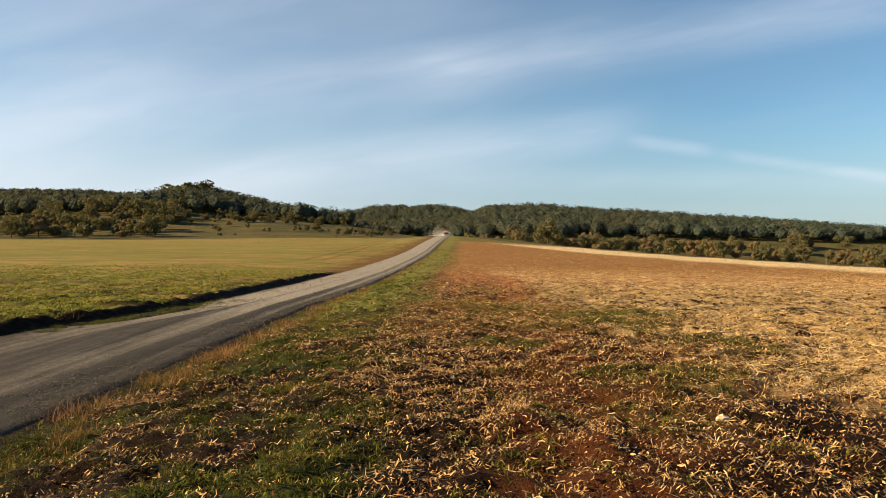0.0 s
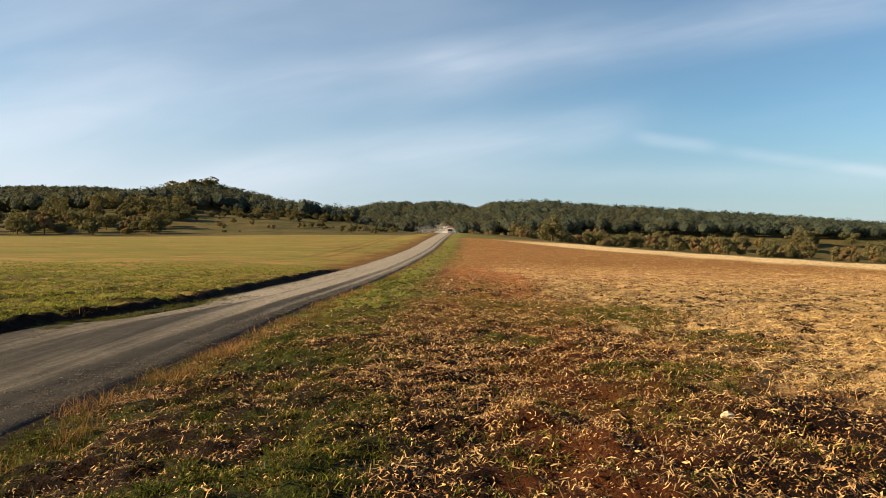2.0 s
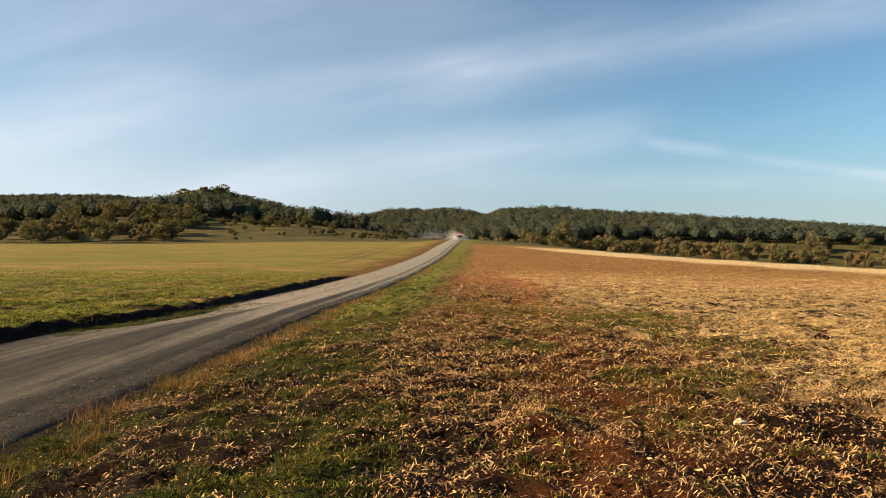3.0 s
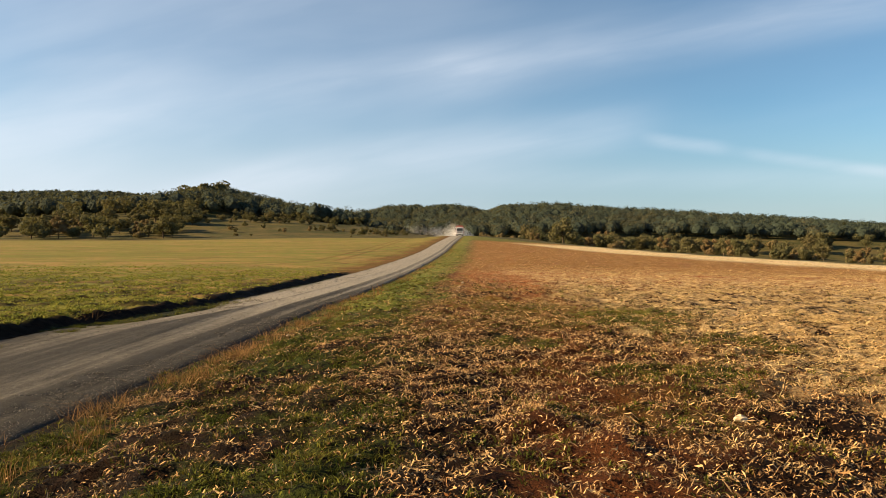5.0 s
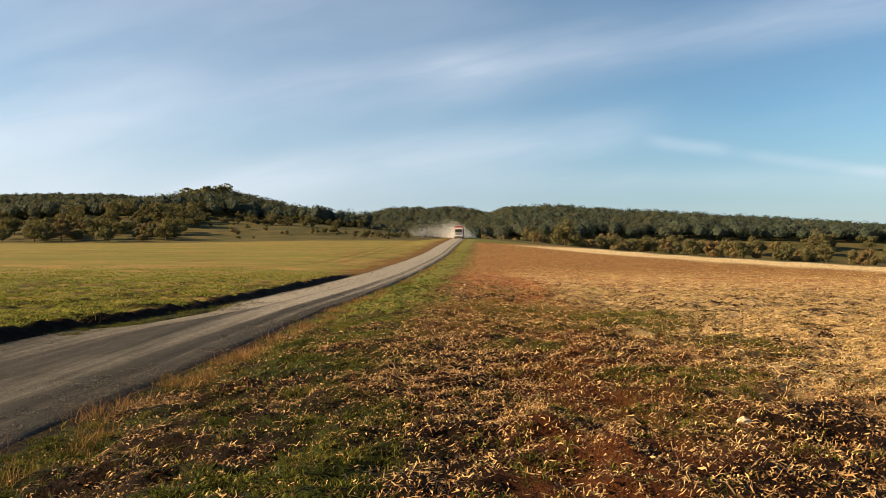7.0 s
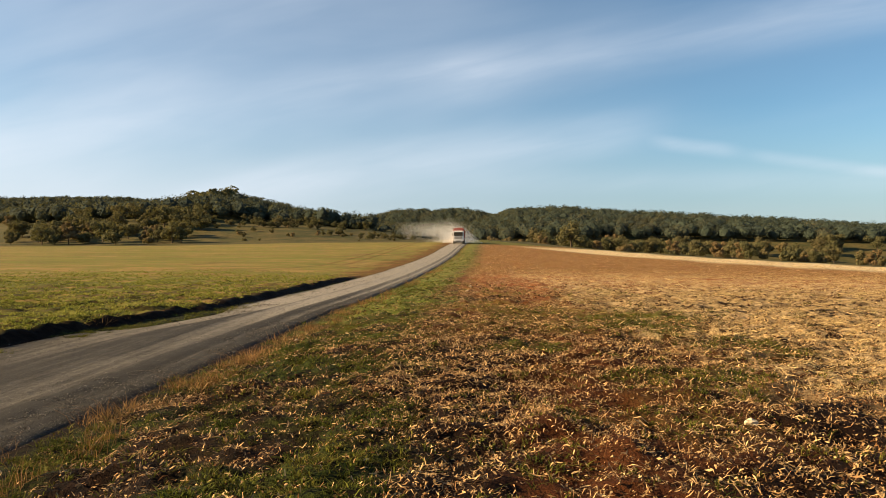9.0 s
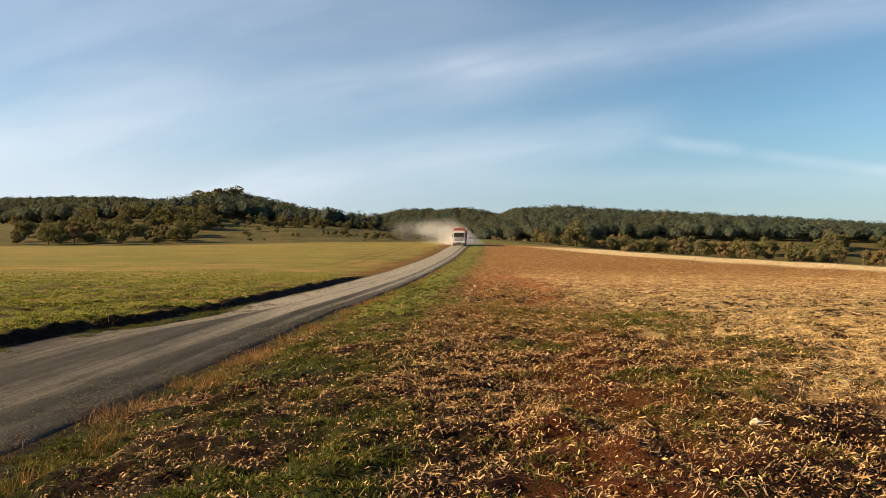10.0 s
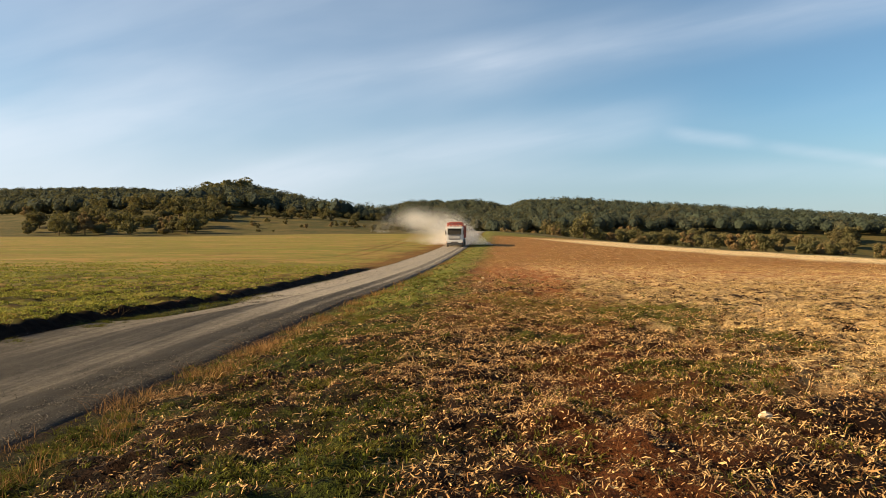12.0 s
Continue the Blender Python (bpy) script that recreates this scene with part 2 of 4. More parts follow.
def land(x, y):
    x, y = np.asarray(x, float), np.asarray(y, float)
    zr = road_z(y)
    u = x - road_right(y)
    v = -(u + bank_w(y))
    # stubble field
    off = curve(y, [0, 12, 22, 34, 53, 80, 105, 200], [.45, .45, .38, .30, .25, .25, .2, .12])
    fall = np.interp(y, [0, 50, 100, 160, 250], [.008, .018, .024, .05, .05])
    right = zr + off * smooth(u, 0.0, 4.6) - fall * np.maximum(u - 1.5, 0)
    out = np.maximum(edge_out(x, y), 0) * smooth(u, 8, 26)
    right = right - 3.0 * smooth(out, 0, 70)
    # crop field behind the bank
    zl = curve(y, [0, 12, 20, 32, 51, 80, 118, 160, 210, 300], [-.27, -.30, -.38, -.55, -.68, -.55, -.2, .0, .2, .3])
    bank = np.interp(y, [40, 52], [1, 0])
    rise = bank * smooth(v, 0.15, 0.6) + (1 - bank) * smooth(v, 0.5, 14)
    left = zr + (zl - zr) * rise - 0.03 * bank * smooth(v, -.1, 0.05) * (1 - smooth(v, 0.1, 0.3))
    left = left + .8 * smooth(y, 110, 200) * smooth(x, -95, -35) * smooth(v, 1, 16)
    z = np.where(u > 0, right, np.where(v > 0, left, zr))
    # land beyond
    z = z * (1 - smooth(y, 330, 420)) - 4.0 * smooth(y, 330, 420)
    far = np.maximum.reduce([
        ridge(x, y, 330, 118, 400, [-420, -250, -150, -60, -10, 15], [3, 5, 12, 8, 1, 0]),
        ridge(x, y, 420, 170, 300, [-520, -330, -197, -161, -150, -139, -128, -116, -99, -82, -65, -5, 40], [4, 10, 18.5, 20, 22, 24, 24.5, 23.5, 19, 15, 11, 0, 0]),
        ridge(x, y, 700, 300, 400, [-230, -110, -72, -50, -25, -12, -2, 8, 25, 42, 60, 120], [0, 15, 21, 26.5, 27, 26, 27.5, 28, 26, 21, 14, 0]),
        ridge(x, y, 600, 250, 500, [20, 38, 48, 58, 74, 92, 160, 205, 270, 325, 350, 375, 520], [13, 16, 20, 24, 24.5, 24, 20, 17, 14, 8.5, 4, -2, -6]),
        ridge(x, y, 900, 420, 600, [-1100, -620, -500, -420, -330, -200, -60], [45, 50, 53, 53, 43, 14, 0]),
    ])
    z = z + np.maximum(far, 0)
    z = z + (fbm(x, y, 0.03, 5) - 0.5) * 1.6 * smooth(y, 220, 300)
    return z


def under_road(x, y):
    u = x - road_right(y)
    return smooth(u, -road_w(y) - 0.15, -road_w(y) + 0.25) * (1 - smooth(u, -0.25, 0.15))


def masks(x, y):
    """How much grass, straw, red soil, crop and meadow cover each spot."""
    x, y = np.asarray(x, float), np.asarray(y, float)
    u = x - road_right(y)
    v = -(u + bank_w(y))
    field = (u > 0) & (edge_out(x, y) < 1)
    n1, n2 = fbm(x, y, 0.45, 11), fbm(x, y, 1.3, 23)
    verge = smooth(u, 0.1, 0.6) * (1 - smooth(u + (n1 - .5) * 3, 2.6, 4.2))
    far_verge = (1 - smooth(u + (n1 - .5) * 2, 2.0, 3.3)) * smooth(u, 0.1, 0.6)
    grass = np.maximum(verge * smooth(n2, 0.3, 0.6), far_verge * smooth(y, 12, 26))
    grass = np.maximum(grass, 0.38 * smooth(n1, 0.54, 0.7) * (1 - smooth(y, 26, 40)) * (1 - smooth(x, 5, 8)))
    grass = np.maximum(grass, .75 * smooth(u, .9, 1.4) * (1 - smooth(u + (n1 - .5) * 2, 2.4, 3.6)) * smooth(n2, .35, .55))
    patch = 0
    for px, py, ra, rb in ((3.0, 8.6, 1.2, 0.5), (1.35, 11.3, 0.8, 0.8), (4.3, 15.5, 1.6, 2.6), (5.0, 11.6, 0.8, 1.2), (1.3, 6.7, 0.4, 0.4)):
        patch = np.maximum(patch, .8 - .8 * smooth(((x - px) / ra) ** 2 + ((y - py) / rb) ** 2 + (n2 - .5) * 1.6, 0.4, 1.3))
    grass = np.maximum(grass, patch) * field
    straw = smooth(x + (n1 - .5) * 4 + (n2 - .5) * 1.5, 3.1, 5.0) * smooth(y, 5.5, 8.5)
    bands = 0.45 + 0.55 * smooth(vnoise(x * 0.1, y, 0.16, 3), 0.3, 0.6)
    straw = straw * np.where(y > 20, bands, 1) * (1 - 0.72 * smooth(y, 40, 58)) * (1 - 0.85 * patch)
    brim = smooth(edge_out(x, y), -15, -11) * field * smooth(y, 30, 50) * (1 - smooth(y, 132, 152))
    straw = np.maximum(np.maximum(straw, (.12 * smooth(y, 9, 16) + .16 * smooth(y, 14, 34)) * smooth(u, 2, 5)), brim)
    red = np.maximum(smooth(n1, 0.45, 0.62) * (1 - smooth(x, 4, 7)), smooth(y, 16, 44) * 0.85) * (1 - brim)
    red = red * smooth(u, .8, 2.2)
    red = np.maximum(red, 1 - smooth(np.abs(x - 1.2 - 0.09 * (y - 4) + (n2 - .5)), 0.4, 1.1))
    # red fades near the standpoint, leaving the shade-dark soil colour there
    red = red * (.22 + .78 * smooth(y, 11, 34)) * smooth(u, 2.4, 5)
    sod = smooth(y + 14 * (n1 - .5), 146, 162) * field * (1 - brim)
    grass = np.maximum(grass, .7 * sod)
    straw, red = straw * field * (1 - sod), np.where(v > 0, .35 * smooth(y, 44, 50), red * field * (1 - sod))
    crop = np.where(y < 46, smooth(v, .55, .7), .3 + .7 * smooth(v + 5 * (n2 - .5) + 3 * (n1 - .5), .5, 4.5)) * (y < 215 + 4 * (n1 - .5))
    crop = crop * (1 - .8 * (1 - smooth(y, 22, 50)) * smooth(n2, .38, .58))
    strip = (v > -0.8) & (v <= 0.2) & (u < -1)
    grass = np.where(strip, np.where((y > 15.5) & (y < 24), 0.8, 0.5 * smooth(n1, 0.45, 0.6)), grass)
    meadow = np.where(field | (v > -road_w(y)) & (y < 215), 0.0, 1.0)
    meadow = np.where((u > 0) & (edge_out(x, y) >= 1) | (y >= 215), 1.0, meadow)
    ruts = np.minimum(np.abs(x + 10.3 - .015 * (y - 76)), np.abs(x + 12.1 - .015 * (y - 76)))
    crop = crop * (1 - meadow) * (1 - .4 * (1 - smooth(ruts, .15, .4)) * smooth(y, 60, 75))
    return dict(grass=grass, straw=straw, red=red, crop=crop, meadow=meadow, headland=brim, far_turf=smooth(y, 9, 22) * field)


def spaced(steps):
    """Grid lines from (limit, step) pairs, growing outwards."""
    out = [steps[0][0]]
    for limit, step in steps[1:]:
        k = max(1, round((limit - out[-1]) / step))
        out += list(out[-1] + (limit - out[-1]) * (np.arange(k) + 1) / k)
    return np.array(out)


def mesh_of(name, verts, faces, mats, attrs=None, shade_smooth=False):
    me = bpy.data.meshes.new(name)
    me.from_pydata(np.asarray(verts).tolist(), [], np.asarray(faces).tolist() if isinstance(faces, np.ndarray) else faces)
    for m in mats if isinstance(mats, (list, tuple)) else [mats]:
        me.materials.append(m)
    for key, vals in (attrs or {}).items():
        a = me.attributes.new(key, "FLOAT", "POINT")
        a.data.foreach_set("value", np.asarray(vals, np.float32))
    me.polygons.foreach_set("use_smooth", [shade_smooth] * len(me.polygons))
    me.update()
    return me


def grid_faces(nx, ny):
    i, j = np.meshgrid(np.arange(nx - 1), np.arange(ny - 1))
    a = (j * nx + i).ravel()
    return np.stack([a, a + 1, a + nx + 1, a + nx], 1)


def relief(x, y):
    """Clods and hollows of the tilled soil."""
    near = 1 - smooth(np.hypot(x, y), 25, 70)
    u = x - road_right(y)
    rough = np.where(u > 0, smooth(u, 0.2, 1.2), np.where(u < -bank_w(y) - .3, 1.0, 0.25))
    return near * rough * ((fbm(x, y, 1.1, 31) - .5) * 0.24 + (fbm(x, y, 4.2, 41, 3) - .5) * 0.26)


def make_ground():
    xs = spaced([(-2500, 0), (-900, 160), (-300, 20), (-80, 5), (-25, 1.0), (-12, 0.3), (-9, 0.18), (9, 0.13), (14, 0.28), (30, 0.8), (90, 4), (450, 14), (900, 50), (2500, 160)])
    ys = spaced([(-400, 0), (-40, 40), (-4, 4), (2.5, 0.6), (14, 0.13), (24, 0.22), (50, 0.6), (120, 2), (260, 4), (760, 9), (1400, 40), (3500, 150)])
    X, Y = np.meshgrid(xs, ys)
    X, Y = X.ravel(), Y.ravel()
    Z = land(X, Y) + relief(X, Y) - 0.12 * under_road(X, Y)
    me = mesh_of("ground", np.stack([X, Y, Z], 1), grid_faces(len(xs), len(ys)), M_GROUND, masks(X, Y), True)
    tagged(new("ground", me), "rolling farmland of stubble, crop and meadow", "ground", kind="structure")


def make_road():
    ys = spaced([(-30, 0), (3, 2), (30, 0.15), (60, 0.5), (340, 2.0)])
    us = np.linspace(-1.055, 0.055, 49)
    Y, U = np.meshgrid(ys, us, indexing="ij")
    Y, U = Y.ravel(), U.ravel()
    W = road_w(Y)
    U = U * W
    wob = (fbm(U * 0, Y, 0.5, 71) - .5) * 0.5
    edge = np.abs(U + W / 2) / (W / 2)
    X = road_right(Y) + U + np.where(edge > 0.8, wob * (edge - 0.8) * 3, 0)
    # two worn wheel tracks, loose gravel between and beside them
    track = np.maximum(1 - smooth(np.abs(U + bank_w(Y) - .95), 0.55, 0.9), 1 - smooth(np.abs(U + 1.6), 0.3, 0.55))
    track = np.maximum(track, .6 * (1 - smooth(np.abs(U + .55), .06, .2)))
    # tracks weaker near the standpoint, the whole road paler further off
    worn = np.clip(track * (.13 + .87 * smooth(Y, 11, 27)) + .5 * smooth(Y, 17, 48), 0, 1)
    Z = road_z(Y) + 0.02 + 0.05 * (1 - edge ** 2) - 0.03 * track + (fbm(X, Y, 6, 81, 3) - .5) * 0.035 * (1.2 - track) - 0.16 * smooth(edge, 0.97, 1.11)
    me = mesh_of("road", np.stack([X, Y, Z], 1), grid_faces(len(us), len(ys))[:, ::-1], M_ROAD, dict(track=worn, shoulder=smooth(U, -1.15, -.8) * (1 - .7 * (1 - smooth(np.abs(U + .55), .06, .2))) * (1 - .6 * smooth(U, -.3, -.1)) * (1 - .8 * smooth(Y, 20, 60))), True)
    tagged(new("road", me), "pale grey gravel farm road with worn wheel tracks", "road", kind="structure")


make_ground()
make_road()

# ---------------------------------------------------------------- helpers for things
RNG = np.random.default_rng(7)


def part(name, me, parent, label=""):
    ob = new(name, me)
    ob.parent = parent
    return tagged(ob, label)


def leaf_quads(centres, normals, sizes, rng):
    """Small bent leaf clumps as quads: points and faces."""
    k = len(centres)
    a = np.cross(normals, rng.normal(size=(k, 3)))
    a /= np.linalg.norm(a, axis=1, keepdims=True) + 1e-9
    b = np.cross(normals, a)
    s = sizes[:, None]
    r = rng.uniform(0.6, 1.0, (k, 4, 1))
    p = np.stack([-a * s, -b * s, a * s, b * s], 1) * r + centres[:, None, :]
    p[:, 1] -= normals * s * 0.3
    p[:, 3] -= normals * s * 0.3
    return p.reshape(-1, 3), np.arange(4 * k).reshape(-1, 4)


def crown_points(rng, count, height, width, lobes=9, base=0.3):
    """Points and outward ways on a crown of several lobes."""
    cs = np.stack([rng.normal(0, .22, lobes) * width, rng.normal(0, .22, lobes) * width, rng.uniform(base + .15, .88, lobes) * height], 1)
    rs = rng.uniform(0.16, 0.30, lobes) * width * (1.25 - 0.5 * cs[:, 2] / height)
    pick = rng.integers(0, lobes, count)
    d = rng.normal(size=(count, 3))
    d /= np.linalg.norm(d, axis=1, keepdims=True)
    p = cs[pick] + d * rs[pick, None] * rng.uniform(0.65, 1.08, (count, 1)) * np.array([1, 1, .8])
    p[:, 2] = np.maximum(p[:, 2], height * base * rng.uniform(.7, 1.2, count))
    nrm = d + rng.normal(size=(count, 3)) * 0.3
    return p, nrm / np.linalg.norm(nrm, axis=1, keepdims=True)


def tube(path, radii, sides=6):
    """A tapered limb along a path: points and faces."""
    pts, faces = [], []
    path = np.asarray(path, float)
    for i, (p, r) in enumerate(zip(path, radii)):
        d = path[min(i + 1, len(path) - 1)] - path[max(i - 1, 0)]
        d = d / np.linalg.norm(d)
        a = np.cross(d, (0.3, 1, 0.1)); a /= np.linalg.norm(a)
        b = np.cross(d, a)
        for k in range(sides):
            w = 2 * math.pi * k / sides
            pts.append(p + r * (a * math.cos(w) + b * math.sin(w)))
        if i:
            o = (i - 1) * sides
            faces += [(o + k, o + (k + 1) % sides, o + sides + (k + 1) % sides, o + sides + k) for k in range(sides)]
    return pts, faces


def joined(pieces):
    pts, faces = [], []
    for p, f in pieces:
        o = len(pts)
        pts += [tuple(q) for q in p]
        faces += [tuple(int(i) + o for i in g) for g in f]
    return pts, faces


def make_tree(name, height, width, tint, label, seed, leaves=1200, base=0.16, size=0.38, lobes=12):
    rng = np.random.default_rng(seed)
    tree = tagged(new(name), label, "bush" if name == "bush" else "tree")
    limbs = [tube([(0, 0, -0.4), (0.05, 0, height * .25), (rng.normal(0, .2), rng.normal(0, .2), height * .75)], [height * .028, height * .022, height * .006])]
    for k in range(6):
        w = rng.uniform(0, 6.28)
        z0 = height * rng.uniform(.2, .5)
        r = width * rng.uniform(.25, .42)
        limbs.append(tube([(0.03, 0, z0), (r * .5 * math.cos(w), r * .5 * math.sin(w), z0 + height * .12), (r * math.cos(w), r * math.sin(w), z0 + height * .28)], [height * .012, height * .008, height * .003], 5))
    pts, faces = joined(limbs)
    part("trunk", mesh_of("trunk", pts, faces, M_BARK, shade_smooth=True), tree)
    p, nrm = crown_points(rng, leaves, height, width, lobes, base)
    v, f = leaf_quads(p, nrm, rng.uniform(.6, 1.3, leaves) * size, rng)
    t = np.full(len(v), tint) + np.repeat(rng.normal(0, .06, leaves), 4)
    part("crown", mesh_of("crown", v, f, M_TREE_LEAF, dict(tint=t)), tree)
    return tree


def lump():
    """A low-poly ball for the inside of a crown."""
    bm = bmesh.new()
    bmesh.ops.create_icosphere(bm, subdivisions=1, radius=1)
    v = np.array([q.co[:] for q in bm.verts])
    f = np.array([[q.index for q in g.verts] for g in bm.faces])
    bm.free()
    return v, f


LUMP_V, LUMP_F = lump()


def make_wood(name, label, spots, tints, heights, seed, per=120, size=0.62):
    """A closed wood on a hillside: many crowns in one object."""
    rng = np.random.default_rng(seed)
    V, F, T = [], [], []
    o = 0
    zs = land(spots[:, 0], spots[:, 1])
    for (x, y), z, tint, h in zip(spots, zs, tints, heights):
        w = h * rng.uniform(.42, .6)
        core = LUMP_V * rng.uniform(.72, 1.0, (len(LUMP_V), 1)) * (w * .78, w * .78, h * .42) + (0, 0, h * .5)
        pick = rng.integers(0, len(LUMP_V), per)
        nrm = rng.normal(size=(per, 3)); nrm[:, 2] = np.abs(nrm[:, 2]) * 1.1 - .3
        nrm /= np.linalg.norm(nrm, axis=1, keepdims=True)
        bumps = rng.normal(size=(7, 3)); bumps /= np.linalg.norm(bumps, axis=1, keepdims=True)
        grow = .86 + .26 * np.max(np.clip(nrm @ bumps.T, 0, 1) ** 6, axis=1)
        pp = nrm * (w, w, h * .5) * grow[:, None] * rng.uniform(.84, 1.0, (per, 1)) + (0, 0, h * .5)
        way = nrm + rng.normal(size=(per, 3)) * .25
        way /= np.linalg.norm(way, axis=1, keepdims=True)
        v, f = leaf_quads(pp, way, rng.uniform(.6, 1.25, per) * size, rng)
        V += [core + (x, y, z), v + (x, y, z)]
        F += (LUMP_F + o).tolist()
        F += (f + o + len(core)).tolist()
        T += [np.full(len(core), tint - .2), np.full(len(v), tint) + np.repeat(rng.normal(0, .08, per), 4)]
        o += len(v) + len(core)
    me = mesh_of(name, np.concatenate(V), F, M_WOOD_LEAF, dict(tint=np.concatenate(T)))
    return tagged(new(name, me), label, "woodland", kind="stuff")


def scatter(x0, x1, y0, y1, step, keep, seed):
    rng = np.random.default_rng(seed)
    X, Y = np.meshgrid(np.arange(x0, x1, step), np.arange(y0, y1, step))
    X = X.ravel() + rng.uniform(-.45, .45, X.size) * step
    Y = Y.ravel() + rng.uniform(-.45, .45, Y.size) * step
    ok = keep(X, Y)
    return np.stack([X[ok], Y[ok]], 1)


def woods():
    r = np.random.default_rng(3)

    def plant(name, label, pts, seed, hlo=7, hhi=12, warm=0.15, per=130, size=0.62):
        k = len(pts)
        tint = warm + 0.55 * fbm(pts[:, 0], pts[:, 1], 0.02, seed) - .1 + r.normal(0, .13, k)
        make_wood(name, label, pts, tint, r.uniform(hlo, hhi, k), seed, per, size)

    plant("wood_east", "dense dark green autumn wood on a long hill",
          scatter(20, 460, 400, 640, 7.2, lambda x, y: (y > 410 + 25 * fbm(x, y, .02, 2)) & (land(x, y) > -3), 1), 101)
    plant("wood_middle", "mixed green and brown wood on a low hill",
          scatter(-170, 110, 430, 720, 7.5, lambda x, y: (x / y > -0.125) & (x / y < 0.1) & (land(x, y) > 0.5), 2), 102, warm=.3)
    plant("wood_mound", "dark wood on the crest of a grassy mound",
          scatter(-340, -30, 300, 440, 6.5, lambda x, y: (land(x, y) > 10.5 - 5.0 * smooth(x, -120, -60)) & (y > 340), 3), 103, 6, 11, per=150, size=.58)
    plant("wood_west", "hazy dark wood along a distant ridge",
          scatter(-900, -90, 700, 920, 11, lambda x, y: (x / y < -.15) & (x / y > -.85), 4), 104, 9, 13, per=60, size=1.15)


woods()


def hedge_trees():
    kinds = []
    for k, (h, w, tint) in enumerate(((6.5, 6.5, .55), (8.0, 8.0, .45), (5.0, 6.5, .3), (9.5, 7.5, .5), (4.0, 5.5, .8), (7.0, 5.0, 1.05))):
        kinds.append((h, w, tint))
    rng = np.random.default_rng(21)
    protos = {}

    def put(x, y, kind, s, name="tree", label=""):
        h, w, tint = kinds[kind]
        m = pose(x, y, float(land(x, y)) - .1, 0, 0, rng.uniform(0, 360)) @ Matrix.Scale(s, 4)
        if (kind, name) not in protos:
            t = make_tree(name, h, w, tint, label, 300 + kind)
            protos[(kind, name)] = t
            t.matrix_basis = m
            t["group"] = "field trees"
        else:
            c = copy_thing(protos[(kind, name)], m)
            c.scale = (s, s, s)
            c["label"] = label
    def row(k, p0, p1, y0, y1, s0, s1, label, pick=6):
        for _ in range(k):
            y = rng.uniform(y0, y1)
            put(rng.uniform(p0, p1) * y, y, int(rng.integers(0, pick)) if pick > 0 else 2, rng.uniform(s0, s1), "tree", label)

    # orchard-like trees at the foot of the mound and up its flank
    row(50, -.64, -.38, 224, 268, .6, 1.0, "brownish autumn tree at the foot of a hill")
    row(42, -.48, -.35, 275, 350, .75, 1.2, "olive green tree on the flank of a mound", 4)
    row(8, -.66, -.45, 300, 420, .6, 1.0, "grey-green tree on a far slope")
    row(11, -.374, -.326, 400, 424, 2.1, 2.6, "tall rounded tree on the top of a mound", -1)
    row(14, -.34, -.06, 240, 320, .2, .42, "small scrub bush on a meadow slope")
    row(14, -.3, -.1, 335, 350, .5, .8, "low dark tree along a wood's edge", 4)
    row(26, -.36, -.14, 296, 300, .2, .42, "low hedge bush on a meadow slope", 4)
    row(30, -.36, -.12, 316, 322, .25, .5, "low hedge bush on a meadow slope", 4)
    row(16, -.2, -.04, 262, 268, .18, .36, "low hedge bush on a meadow slope", 4)
    row(44, -.32, -.05, 236, 330, .12, .3, "low tangled scrub on a meadow slope", 5)
    # scrub along the valley beyond the stubble
    row(40, .16, .70, 225, 300, .6, 1.15, "olive and rust autumn tree in a shallow valley")
    row(52, .05, .70, 310, 400, .9, 1.4, "dull green tree before a wooded hill")


hedge_trees()


# ---------------------------------------------------------------- what lies and grows on the fields
M_LITTER = material("dry_leaf_litter", leafy((0.022, 0.010, 0.004), (0.86, 0.58, 0.27), (0.24, 0.085, 0.022), 0.10, 1.5, 0.05), 0.85, 0.1)
M_STRAW = material("straw", leafy((0.26, 0.17, 0.06), (0.92, 0.70, 0.33), (0.54, 0.35, 0.14), 0.15, 1.2, 0.1), 0.6, 0.3)
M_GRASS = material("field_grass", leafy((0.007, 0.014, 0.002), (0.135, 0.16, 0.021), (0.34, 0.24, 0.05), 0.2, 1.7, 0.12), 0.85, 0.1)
M_CROP = material("young_crop_leaves", leafy((0.05, 0.075, 0.010), (0.36, 0.37, 0.066), (0.46, 0.31, 0.09), 0.25, 1.2, 0.25), 0.85, 0.1)
M_DRY = material("dry_verge_grass", leafy((0.06, 0.028, 0.009), (0.46, 0.27, 0.095), (0.27, 0.11, 0.03), 0.25, 1.5, 0.1), 0.7, 0.2)
M_CLOD = material("soil_clods", leafy((0.015, 0.007, 0.004), (0.07, 0.033, 0.015), (0.17, 0.07, 0.026), 0.0), 0.95, 0.1)
M_STONE = material("gravel_stones", leafy((0.016, 0.015, 0.012), (0.22, 0.195, 0.16), (0.09, 0.075, 0.055), 0.0, 1.6), 0.85, 0.25)


def surface(x, y):
    return land(x, y) + relief(x, y)


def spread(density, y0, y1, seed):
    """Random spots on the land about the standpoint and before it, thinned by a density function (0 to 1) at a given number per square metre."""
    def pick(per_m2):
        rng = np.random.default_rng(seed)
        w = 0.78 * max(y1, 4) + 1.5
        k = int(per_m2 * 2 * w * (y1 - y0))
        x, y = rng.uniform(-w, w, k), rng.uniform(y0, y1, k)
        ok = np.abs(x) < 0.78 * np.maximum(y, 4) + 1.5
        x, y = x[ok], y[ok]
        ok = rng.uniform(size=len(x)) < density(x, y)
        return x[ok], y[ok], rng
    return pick


